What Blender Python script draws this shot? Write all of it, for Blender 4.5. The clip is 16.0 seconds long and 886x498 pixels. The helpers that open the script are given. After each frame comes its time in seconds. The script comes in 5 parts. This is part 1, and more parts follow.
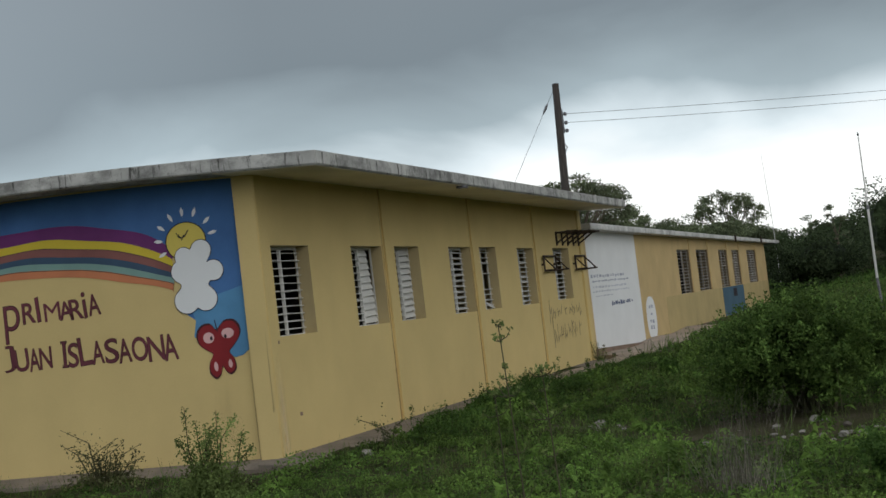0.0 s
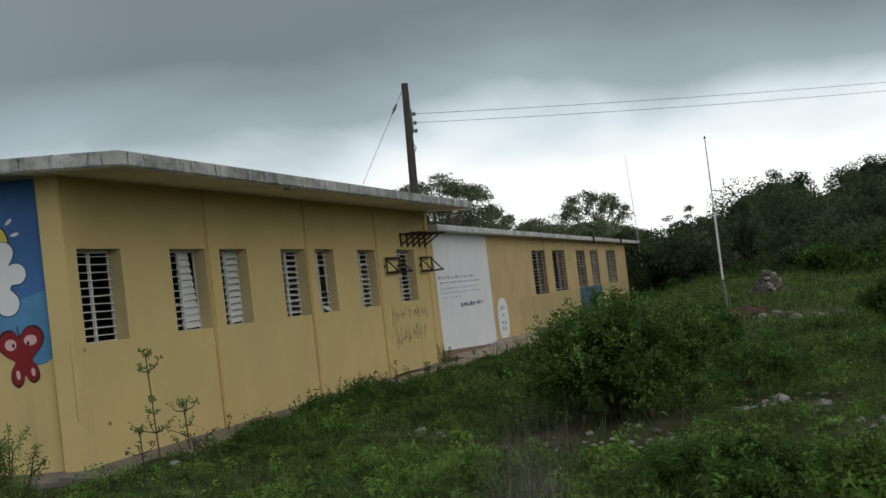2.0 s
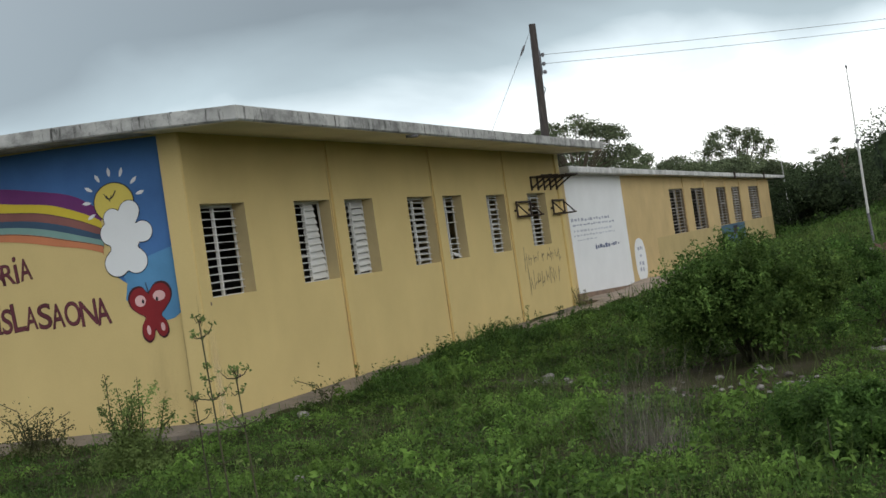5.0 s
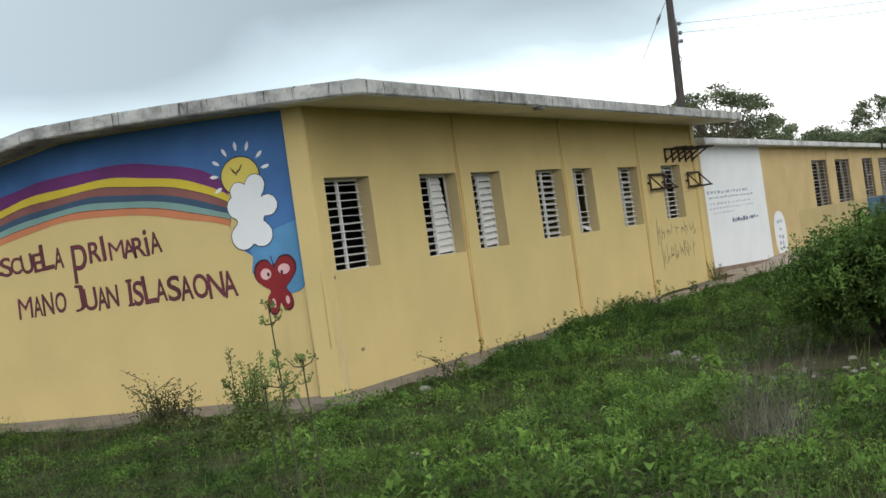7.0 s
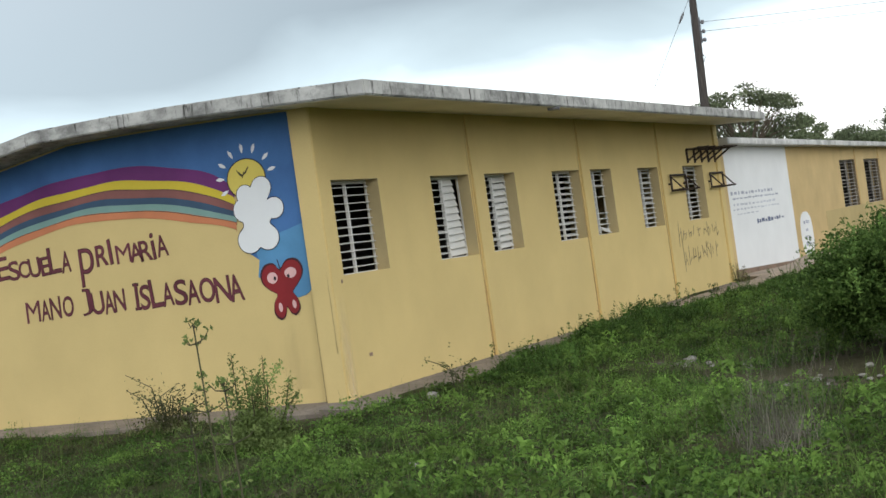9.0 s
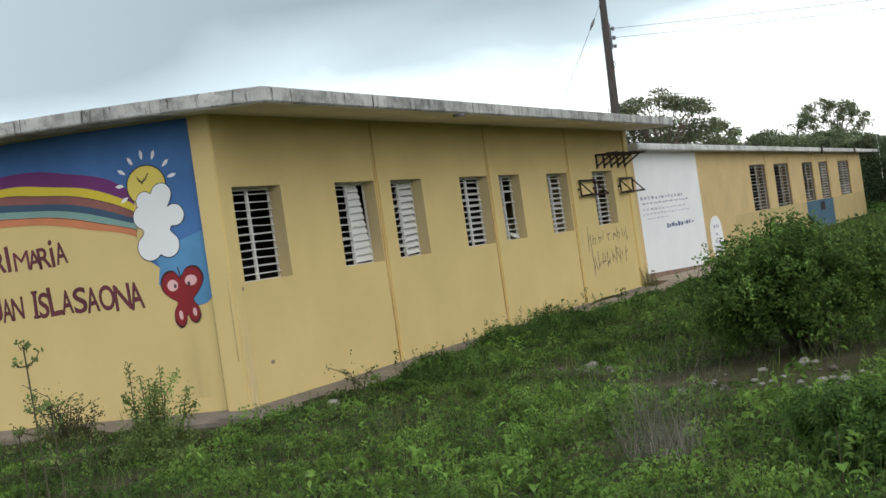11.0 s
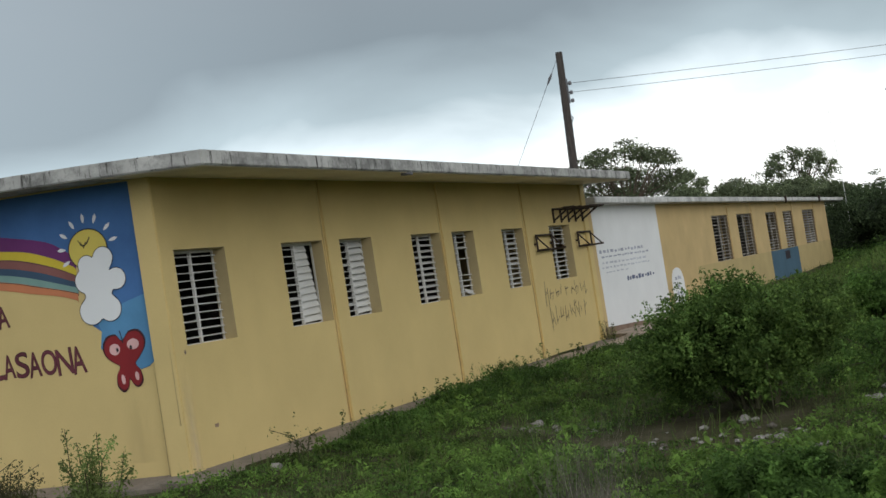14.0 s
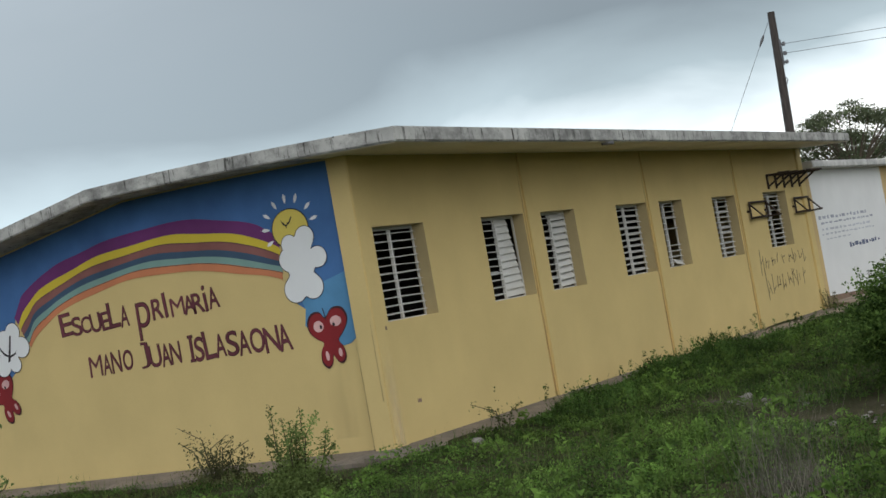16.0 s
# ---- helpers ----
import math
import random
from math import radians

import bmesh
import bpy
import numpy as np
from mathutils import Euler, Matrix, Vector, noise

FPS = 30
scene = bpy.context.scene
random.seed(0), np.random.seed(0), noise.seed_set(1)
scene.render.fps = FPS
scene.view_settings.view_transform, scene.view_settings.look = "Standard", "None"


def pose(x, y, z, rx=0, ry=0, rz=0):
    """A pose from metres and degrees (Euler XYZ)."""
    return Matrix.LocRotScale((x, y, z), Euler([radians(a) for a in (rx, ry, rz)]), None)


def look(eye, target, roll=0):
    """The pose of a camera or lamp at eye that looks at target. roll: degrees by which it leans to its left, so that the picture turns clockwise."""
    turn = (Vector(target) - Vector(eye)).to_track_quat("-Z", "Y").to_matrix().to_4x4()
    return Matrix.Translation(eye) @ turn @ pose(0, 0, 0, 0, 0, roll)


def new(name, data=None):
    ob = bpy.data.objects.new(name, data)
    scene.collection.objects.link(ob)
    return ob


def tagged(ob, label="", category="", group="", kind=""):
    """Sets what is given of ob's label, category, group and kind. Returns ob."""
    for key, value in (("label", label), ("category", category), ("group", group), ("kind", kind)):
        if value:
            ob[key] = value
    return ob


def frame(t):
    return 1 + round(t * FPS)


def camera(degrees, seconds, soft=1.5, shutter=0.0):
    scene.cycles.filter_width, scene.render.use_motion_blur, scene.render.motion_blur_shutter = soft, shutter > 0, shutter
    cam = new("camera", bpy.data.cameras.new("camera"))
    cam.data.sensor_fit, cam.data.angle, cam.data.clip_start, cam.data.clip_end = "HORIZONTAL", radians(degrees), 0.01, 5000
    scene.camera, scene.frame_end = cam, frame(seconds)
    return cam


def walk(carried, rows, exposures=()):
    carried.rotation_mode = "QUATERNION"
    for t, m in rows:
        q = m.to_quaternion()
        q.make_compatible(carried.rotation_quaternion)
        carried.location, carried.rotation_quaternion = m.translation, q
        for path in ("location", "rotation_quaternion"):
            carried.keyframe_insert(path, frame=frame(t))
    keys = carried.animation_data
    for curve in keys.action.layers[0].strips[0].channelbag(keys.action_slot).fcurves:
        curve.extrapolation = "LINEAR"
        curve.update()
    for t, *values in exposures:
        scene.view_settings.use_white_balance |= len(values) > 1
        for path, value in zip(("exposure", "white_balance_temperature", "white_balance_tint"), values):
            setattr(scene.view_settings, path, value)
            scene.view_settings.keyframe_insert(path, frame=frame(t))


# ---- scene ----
# camera and walk
cam = camera(36.0, 16.0, soft=1.55)
PATH = [
    (0, (7.053, -13.601, 1.408), (6.374, -11.721, 1.496), -6.7),
    (0.5, (7.216, -13.521, 1.401), (6.566, -11.632, 1.486), -7.1),
    (1, (7.433, -13.378, 1.419), (6.818, -11.477, 1.502), -7.3),
    (1.5, (7.538, -13.212, 1.414), (6.974, -11.296, 1.5), -7.1),
    (2, (7.608, -13.071, 1.414), (7.097, -11.138, 1.478), -6.7),
    (2.5, (7.643, -12.954, 1.436), (7.184, -11.008, 1.469), -6.3),
    (3, (7.68, -12.886, 1.443), (7.239, -10.935, 1.462), -6.2),
    (3.5, (7.703, -12.847, 1.442), (7.239, -10.901, 1.456), -6.4),
    (4, (7.732, -12.813, 1.437), (7.203, -10.884, 1.446), -6.9),
    (4.5, (7.768, -12.804, 1.424), (7.142, -10.904, 1.434), -7.7),
    (5, (7.794, -12.808, 1.423), (7.073, -10.943, 1.431), -8.3),
    (7.5, (7.913, -12.445, 1.439), (6.975, -10.678, 1.436), -8.0),
    (8, (7.875, -12.305, 1.43), (6.92, -10.547, 1.431), -8.1),
    (10.5, (8.254, -12.182, 1.458), (7.311, -10.418, 1.459), -8.2),
    (11, (8.229, -12.132, 1.453), (7.374, -10.324, 1.442), -8.2),
    (11.5, (8.305, -12.12, 1.482), (7.572, -10.259, 1.455), -8.0),
    (12, (8.339, -12.273, 1.522), (7.677, -10.386, 1.497), -8.0),
    (12.5, (8.331, -12.241, 1.525), (7.582, -10.386, 1.529), -8.2),
    (13, (8.38, -12.165, 1.514), (7.536, -10.352, 1.549), -8.5),
    (13.5, (8.461, -12.059, 1.514), (7.614, -10.248, 1.564), -8.7),
    (14, (8.571, -11.957, 1.502), (7.756, -10.132, 1.559), -8.9),
    (14.5, (8.613, -11.891, 1.492), (7.801, -10.064, 1.556), -9.2),
    (15, (8.643, -11.774, 1.504), (7.766, -9.978, 1.576), -9.4),
    (15.5, (8.723, -11.733, 1.492), (7.73, -9.998, 1.568), -9.6),
    (16, (8.711, -11.668, 1.443), (7.609, -10.0, 1.517), -10.1),
]
EXPOSURES = [(0.0, 0.0), (1.5, -0.1), (3.0, -0.15), (4.0, -0.1), (4.5, 0.15), (5.0, 0.4), (7.5, 0.88), (8.5, 0.90), (10.5, 0.83), (12.5, 0.74), (14.0, 0.34), (14.5, 0.28), (15.0, 0.20), (15.5, 0.24), (16.0, 0.36)]
walk(cam, [(t, look(e, g, r)) for t, e, g, r in PATH], EXPOSURES)

# ---- world and sun: a heavy grey overcast with a bright break low behind the annex ----
world = bpy.data.worlds.new("overcast")
scene.world = world
world.use_nodes = True
wn, wl = world.node_tree.nodes, world.node_tree.links
wn.clear()


def wnode(kind, **props):
    n = wn.new(kind)
    for k, v in props.items():
        setattr(n, k, v)
    return n


def wmath(op, a, b=None):
    n = wnode("ShaderNodeMath", operation=op)
    for i, v in enumerate((a, b)):
        if v is None:
            continue
        if isinstance(v, (int, float)):
            n.inputs[i].default_value = v
        else:
            wl.new(v, n.inputs[i])
    return n.outputs[0]


def wramp(fac, stops, interp="EASE"):
    n = wnode("ShaderNodeValToRGB")
    n.color_ramp.interpolation = interp
    while len(n.color_ramp.elements) < len(stops):
        n.color_ramp.elements.new(0.5)
    for el, (p, c) in zip(n.color_ramp.elements, stops):
        el.position, el.color = p, (*c, 1)
    wl.new(fac, n.inputs[0])
    return n.outputs[0]


coord = wnode("ShaderNodeTexCoord").outputs["Generated"]
sep = wnode("ShaderNodeSeparateXYZ")
wl.new(coord, sep.inputs[0])
sx, sy, sz = sep.outputs
# cloud layers: long banks lying along the horizon
comb = wnode("ShaderNodeCombineXYZ")
wl.new(wmath("MULTIPLY", sx, 2.7), comb.inputs[0])
wl.new(wmath("MULTIPLY", sy, 2.7), comb.inputs[1])
wl.new(wmath("MULTIPLY", sz, 6.7), comb.inputs[2])
cloud = wnode("ShaderNodeTexNoise")
cloud.inputs["Scale"].default_value = 1.7
cloud.inputs["Detail"].default_value = 6.0
cloud.inputs["Roughness"].default_value = 0.45
cloud.inputs["Distortion"].default_value = 0.35
wl.new(comb.outputs[0], cloud.inputs["Vector"])
# the cloud base darkens just above the bright strip at the horizon, then the sheet thins toward the zenith
brk = wmath("ADD", wmath("MULTIPLY", sy, 0.995), wmath("MULTIPLY", sx, 0.087))
level = wmath("ADD", wmath("MULTIPLY", sz, 0.885), wmath("MULTIPLY", wmath("SUBTRACT", 1.0, brk), 0.105))
level = wmath("ADD", level, wmath("MULTIPLY", wmath("SUBTRACT", cloud.outputs[0], 0.5), 0.10))
grey = wramp(level, [(0.075, (1.15, 1.17, 1.16)), (0.10, (0.80, 0.90, 0.95)), (0.125, (0.38, 0.46, 0.50)), (0.175, (0.205, 0.245, 0.272)), (0.26, (0.225, 0.26, 0.285)), (0.55, (0.50, 0.54, 0.58)), (1.0, (0.60, 0.64, 0.68))], "LINEAR")
sky = wnode("ShaderNodeTexSky", sky_type="NISHITA", sun_disc=False)
sky.sun_elevation, sky.sun_rotation = radians(28), radians(138)
mix = wnode("ShaderNodeMixRGB", blend_type="MIX")
mix.inputs[0].default_value = 0.94
scl = wnode("ShaderNodeMixRGB", blend_type="MULTIPLY")
scl.inputs[0].default_value = 1.0
scl.inputs[2].default_value = (0.1, 0.1, 0.1, 1)
wl.new(sky.outputs[0], scl.inputs[1])
wl.new(scl.outputs[0], mix.inputs[1])
# the sheet is thinner toward the west
thin = wmath("ADD", 1.0, wmath("MULTIPLY", wmath("MAXIMUM", wmath("SUBTRACT", wmath("MULTIPLY", sx, -0.87), 0.38), 0.0), 2.0))
west = wnode("ShaderNodeMixRGB", blend_type="MULTIPLY")
west.inputs[0].default_value = 1.0
wl.new(grey, west.inputs[1])
wl.new(thin, west.inputs[2])
wl.new(west.outputs[0], mix.inputs[2])
back = wnode("ShaderNodeBackground")
back.inputs[1].default_value = 1.0
wl.new(mix.outputs[0], back.inputs[0])
wl.new(back.outputs[0], wnode("ShaderNodeOutputWorld").inputs[0])

sun_data = bpy.data.lights.new("sun", "SUN")
sun_data.energy, sun_data.angle, sun_data.color = 1.08, radians(60), (1.0, 0.98, 0.95)
sun = new("sun", sun_data)
sun.matrix_world = look((11.0, -9.0, 7.2), (0, 0, 0))


# ---- materials ----
def material(name):
    m = bpy.data.materials.new(name)
    m.use_nodes = True
    return m, m.node_tree.nodes, m.node_tree.links, m.node_tree.nodes["Principled BSDF"]


def mnoise(nt, ln, scale, detail=4.0, stretch=(1, 1, 1), src="Object", rough=0.55):
    tc = nt.new("ShaderNodeTexCoord")
    mp = nt.new("ShaderNodeMapping")
    mp.inputs["Scale"].default_value = stretch
    ln.new(tc.outputs[src], mp.inputs[0])
    n = nt.new("ShaderNodeTexNoise")
    n.inputs["Scale"].default_value, n.inputs["Detail"].default_value = scale, detail
    n.inputs["Roughness"].default_value = rough
    ln.new(mp.outputs[0], n.inputs["Vector"])
    return n.outputs[0]


def mramp(nt, ln, fac, stops):
    n = nt.new("ShaderNodeValToRGB")
    while len(n.color_ramp.elements) < len(stops):
        n.color_ramp.elements.new(0.5)
    for el, (p, c) in zip(n.color_ramp.elements, stops):
        el.position, el.color = p, (*c, 1)
    ln.new(fac, n.inputs[0])
    return n.outputs[0]


def mmix(nt, ln, fac, a, b, mode="MIX"):
    n = nt.new("ShaderNodeMixRGB")
    n.blend_type = mode
    for i, v in ((0, fac), (1, a), (2, b)):
        if isinstance(v, (int, float)):
            n.inputs[i].default_value = v
        elif isinstance(v, tuple):
            n.inputs[i].default_value = (*v, 1)
        else:
            ln.new(v, n.inputs[i])
    return n.outputs[0]


def mbump(nt, ln, height, strength, dist=0.01):
    b = nt.new("ShaderNodeBump")
    b.inputs["Strength"].default_value, b.inputs["Distance"].default_value = strength, dist
    ln.new(height, b.inputs["Height"])
    return b.outputs[0]


def shade(c, k):
    return tuple(min(1.0, v * k) for v in c)


def painted(name, c, rough=0.75, amount=0.10, stain=None, fine=60.0):
    """Paint over rough plaster: slow blotches, fine grain, optional dirt streaks running down."""
    m, nt, ln, bs = material(name)
    slow = mnoise(nt, ln, 1.1, 5)
    col = mramp(nt, ln, slow, [(0.3, shade(c, 1 - amount)), (0.7, shade(c, 1 + amount))])
    grain = mnoise(nt, ln, fine, 3)
    col = mmix(nt, ln, 0.10, col, mramp(nt, ln, grain, [(0.3, (0.35, 0.35, 0.35)), (0.7, (0.65, 0.65, 0.65))]), "OVERLAY")
    if stain:
        streak = mnoise(nt, ln, 2.3, 6, (1.6, 1.6, 0.16))
        col = mmix(nt, ln, mramp(nt, ln, streak, [(0.54, (0, 0, 0)), (0.80, (0.07, 0.07, 0.07))]), col, stain)
    ln.new(col, bs.inputs["Base Color"])
    bs.inputs["Roughness"].default_value = rough
    bs.inputs["Specular IOR Level"].default_value = 0.3
    ln.new(mbump(nt, ln, grain, 0.25, 0.004), bs.inputs["Normal"])
    return m


YELLOW = (0.60, 0.465, 0.205)
M_wall = painted("yellow_plaster", YELLOW, amount=0.055, stain=(0.42, 0.33, 0.17))


def stain_film(name, c, most, across=1):
    """A thin run of rust-coloured dirt whose edges thin out over the paint below."""
    m, nt, ln, bs = material(name)
    bs.inputs["Base Color"].default_value = (*c, 1)
    bs.inputs["Roughness"].default_value = 0.85
    tc = nt.new("ShaderNodeTexCoord")
    sp = nt.new("ShaderNodeSeparateXYZ")
    ln.new(tc.outputs["Generated"], sp.inputs[0])
    side = mramp(nt, ln, sp.outputs[across], [(0.0, (0, 0, 0)), (0.5, (1, 1, 1)), (1.0, (0, 0, 0))])
    fade = mramp(nt, ln, sp.outputs[2], [(0.0, (1, 1, 1)), (0.5, (0.7, 0.7, 0.7)), (1.0, (0, 0, 0))])
    wear = mramp(nt, ln, mnoise(nt, ln, 3.0, 5, (4, 4, 0.5)), [(0.3, (most * 0.35,) * 3), (0.65, (most,) * 3)])
    k = mmix(nt, ln, 1.0, mmix(nt, ln, 1.0, side, fade, "MULTIPLY"), wear, "MULTIPLY")
    clear = nt.new("ShaderNodeBsdfTransparent")
    mx = nt.new("ShaderNodeMixShader")
    ln.new(k, mx.inputs[0])
    ln.new(clear.outputs[0], mx.inputs[1])
    ln.new(bs.outputs[0], mx.inputs[2])
    ln.new(mx.outputs[0], nt["Material Output"].inputs[0])
    return m


M_runs = stain_film("orange_dirt_run", (0.54, 0.31, 0.09), 0.50)
M_crack = stain_film("brown_dirt_run", (0.28, 0.195, 0.09), 0.36, 0)
M_smear = stain_film("grey_dirt_smear", (0.36, 0.29, 0.16), 0.08, 0)
M_faded = stain_film("rubbed_pale_paint", (0.80, 0.68, 0.44), 0.32, 1)
M_soffit = painted("soffit_plaster", (0.66, 0.62, 0.50))
M_dado = painted("olive_dado_paint", (0.46, 0.36, 0.17))
M_tan = painted("annex_tan_plaster", (0.54, 0.40, 0.195), stain=(0.40, 0.30, 0.16))
M_white = painted("white_wall_paint", (0.74, 0.75, 0.75), amount=0.04)
M_bluedado = painted("blue_dado_paint", (0.065, 0.125, 0.175))
M_mblue = painted("mural_blue", (0.06, 0.155, 0.36), amount=0.22)
M_mcyan = painted("mural_light_blue", (0.09, 0.25, 0.44), amount=0.2)
M_mpurple = painted("mural_purple", (0.15, 0.035, 0.15), amount=0.2)
M_myellow = painted("mural_yellow", (0.62, 0.49, 0.05))
M_mbrown = painted("mural_brick_red", (0.24, 0.10, 0.09), amount=0.25)
M_mnavy = painted("mural_dark_blue", (0.045, 0.085, 0.14), amount=0.2)
M_mteal = painted("mural_teal", (0.19, 0.32, 0.29), amount=0.15)
M_msalmon = painted("mural_salmon", (0.54, 0.20, 0.095), amount=0.15)
M_mwhite = painted("mural_white", (0.74, 0.76, 0.77), amount=0.04)
M_msun = painted("mural_sun_yellow", (0.68, 0.55, 0.12))
M_mred = painted("mural_red", (0.22, 0.018, 0.022), amount=0.2)
M_mpink = painted("mural_pink", (0.64, 0.40, 0.39), amount=0.2)
M_mblack = painted("mural_black_line", (0.03, 0.025, 0.03))
M_letter = painted("mural_maroon_lettering", (0.135, 0.036, 0.05), amount=0.35)
M_letter_edge = painted("mural_dark_maroon_edge", (0.05, 0.014, 0.018), amount=0.3)
M_scrawl = painted("faded_grey_scrawl", (0.165, 0.14, 0.09), amount=0.35)
M_greyink = painted("faint_grey_ink", (0.48, 0.50, 0.55), amount=0.2)
M_dullink = painted("dull_grey_ink", (0.34, 0.36, 0.42), amount=0.3)
M_ink = painted("dark_blue_ink", (0.10, 0.12, 0.20), amount=0.2)
M_slat = painted("white_enamel_slat", (0.60, 0.60, 0.575), rough=0.4, amount=0.08, stain=(0.35, 0.32, 0.27))
M_dullslat = painted("dull_brown_slat", (0.36, 0.335, 0.30), rough=0.6, amount=0.2)
M_frame = painted("white_window_frame", (0.60, 0.60, 0.58), rough=0.5, amount=0.1)
# wall yellow taken down: shade of the window reveals put into the colour
M_reveal = painted("shaded_reveal_plaster", (0.43, 0.35, 0.19), amount=0.15)
# annex reveals: deeper brown, with the shade of the openings painted in
M_reveal_annex = painted("shaded_brown_reveal", (0.17, 0.135, 0.085), amount=0.2)
# near-black colour that carries the dimness of the rooms behind the louvres
M_dark = painted("dark_room_shade", (0.06, 0.055, 0.05))


def concrete(name, c, streak_amount=0.75):
    """Old concrete: pale lime wash, black mould in ragged patches and a few runs down the face."""
    m, nt, ln, bs = material(name)
    base = mramp(nt, ln, mnoise(nt, ln, 2.2, 6), [(0.3, shade(c, 0.70)), (0.7, shade(c, 1.25))])
    patch = mnoise(nt, ln, 1.7, 8, (1, 1, 1.6), rough=0.72)
    col = mmix(nt, ln, mramp(nt, ln, patch, [(0.46, (0, 0, 0)), (0.62, (streak_amount * 0.7,) * 3)]), base, (0.10, 0.10, 0.095))
    drip = mnoise(nt, ln, 8.0, 5, (2.0, 2.0, 0.25), rough=0.65)
    col = mmix(nt, ln, mramp(nt, ln, drip, [(0.57, (0, 0, 0)), (0.66, (streak_amount,) * 3)]), col, (0.06, 0.06, 0.055))
    spots = mnoise(nt, ln, 19, 5, rough=0.7)
    col = mmix(nt, ln, mramp(nt, ln, spots, [(0.58, (0, 0, 0)), (0.70, (0.5, 0.5, 0.5))]), col, (0.11, 0.11, 0.10))
    ln.new(col, bs.inputs["Base Color"])
    bs.inputs["Roughness"].default_value = 0.9
    bs.inputs["Specular IOR Level"].default_value = 0.2
    ln.new(mbump(nt, ln, mnoise(nt, ln, 40, 5), 0.4, 0.01), bs.inputs["Normal"])
    return m


M_roof = concrete("weathered_roof_concrete", (0.46, 0.46, 0.44), 0.95)
M_paleroof = concrete("pale_roof_concrete", (0.60, 0.60, 0.58), 0.35)
M_apron = concrete("dirty_apron_concrete", (0.215, 0.18, 0.145), 0.6)
M_ledge = concrete("pinkish_packed_sand", (0.33, 0.265, 0.205), 0.3)
M_base = concrete("brown_foundation", (0.24, 0.165, 0.12), 0.5)


def rusty(name, c):
    m, nt, ln, bs = material(name)
    ln.new(mramp(nt, ln, mnoise(nt, ln, 30, 5), [(0.35, shade(c, 0.6)), (0.65, shade(c, 1.5))]), bs.inputs["Base Color"])
    bs.inputs["Roughness"].default_value, bs.inputs["Metallic"].default_value = 0.75, 0.35
    return m


M_rust = rusty("rusted_steel", (0.045, 0.032, 0.026))
M_wire = rusty("dull_wire", (0.17, 0.175, 0.19))
M_iron = rusty("galvanised_fitting", (0.16, 0.16, 0.17))


def wood(name, c, stretch=(14, 14, 1.2)):
    m, nt, ln, bs = material(name)
    g = mnoise(nt, ln, 3.0, 6, stretch)
    ln.new(mramp(nt, ln, g, [(0.3, shade(c, 0.55)), (0.7, shade(c, 1.35))]), bs.inputs["Base Color"])
    bs.inputs["Roughness"].default_value = 0.9
    ln.new(mbump(nt, ln, g, 0.5, 0.01), bs.inputs["Normal"])
    return m


M_pole = wood("weathered_pole_wood", (0.058, 0.049, 0.044))
M_bark = wood("bark", (0.11, 0.085, 0.06))
M_stem = wood("green_brown_stem", (0.060, 0.058, 0.028))
M_flag = painted("white_pole_paint", (0.55, 0.55, 0.53), rough=0.6, amount=0.15, stain=(0.2, 0.18, 0.15))


def leafy(name, dark, light, dry=None, vary=0.45):
    """Leaves: every leaf nearly its own tone, with a drift of tone from spray to spray and from plant to plant."""
    m, nt, ln, bs = material(name)
    mid = tuple((a + b) / 2 for a, b in zip(dark, light))
    lo, hi = (tuple(c + (e - c) * vary for c, e in zip(mid, end)) for end in (dark, light))
    geo = nt.new("ShaderNodeNewGeometry")
    col = mramp(nt, ln, geo.outputs["Random Per Island"], [(0.0, lo), (0.55, mid), (1.0, hi)])
    drift = mnoise(nt, ln, 0.9, 3)
    col = mmix(nt, ln, 0.75, col, mramp(nt, ln, drift, [(0.3, (0.25, 0.26, 0.27)), (0.7, (0.75, 0.74, 0.73))]), "OVERLAY")
    broad = mnoise(nt, ln, 0.33, 2)
    col = mmix(nt, ln, 0.6, col, mramp(nt, ln, broad, [(0.35, (0.30, 0.29, 0.28)), (0.65, (0.70, 0.71, 0.68))]), "OVERLAY")
    spray = mnoise(nt, ln, 4.5, 2)
    col = mmix(nt, ln, 0.85, col, mramp(nt, ln, spray, [(0.36, (0.20, 0.20, 0.20)), (0.64, (0.80, 0.80, 0.80))]), "OVERLAY")
    if dry:
        far = mnoise(nt, ln, 0.55, 4)
        col = mmix(nt, ln, mramp(nt, ln, far, [(0.50, (0, 0, 0)), (0.68, (0.75, 0.75, 0.75))]), col, dry)
    ln.new(col, bs.inputs["Base Color"])
    bs.inputs["Roughness"].default_value = 0.65
    bs.inputs["Specular IOR Level"].default_value = 0.10
    # leaves curl, so their shading leans toward the open sky
    soft = nt.new("ShaderNodeVectorMath")
    soft.operation = "ADD"
    soft.inputs[1].default_value = (0.0, 0.0, 0.7)
    ln.new(geo.outputs["Normal"], soft.inputs[0])
    ease = nt.new("ShaderNodeVectorMath")
    ease.operation = "NORMALIZE"
    ln.new(soft.outputs[0], ease.inputs[0])
    ln.new(ease.outputs[0], bs.inputs["Normal"])
    tr = nt.new("ShaderNodeBsdfTranslucent")
    ln.new(col, tr.inputs[0])
    mx = nt.new("ShaderNodeMixShader")
    mx.inputs[0].default_value = 0.38
    ln.new(bs.outputs[0], mx.inputs[1])
    ln.new(tr.outputs[0], mx.inputs[2])
    ln.new(mx.outputs[0], nt["Material Output"].inputs[0])
    return m


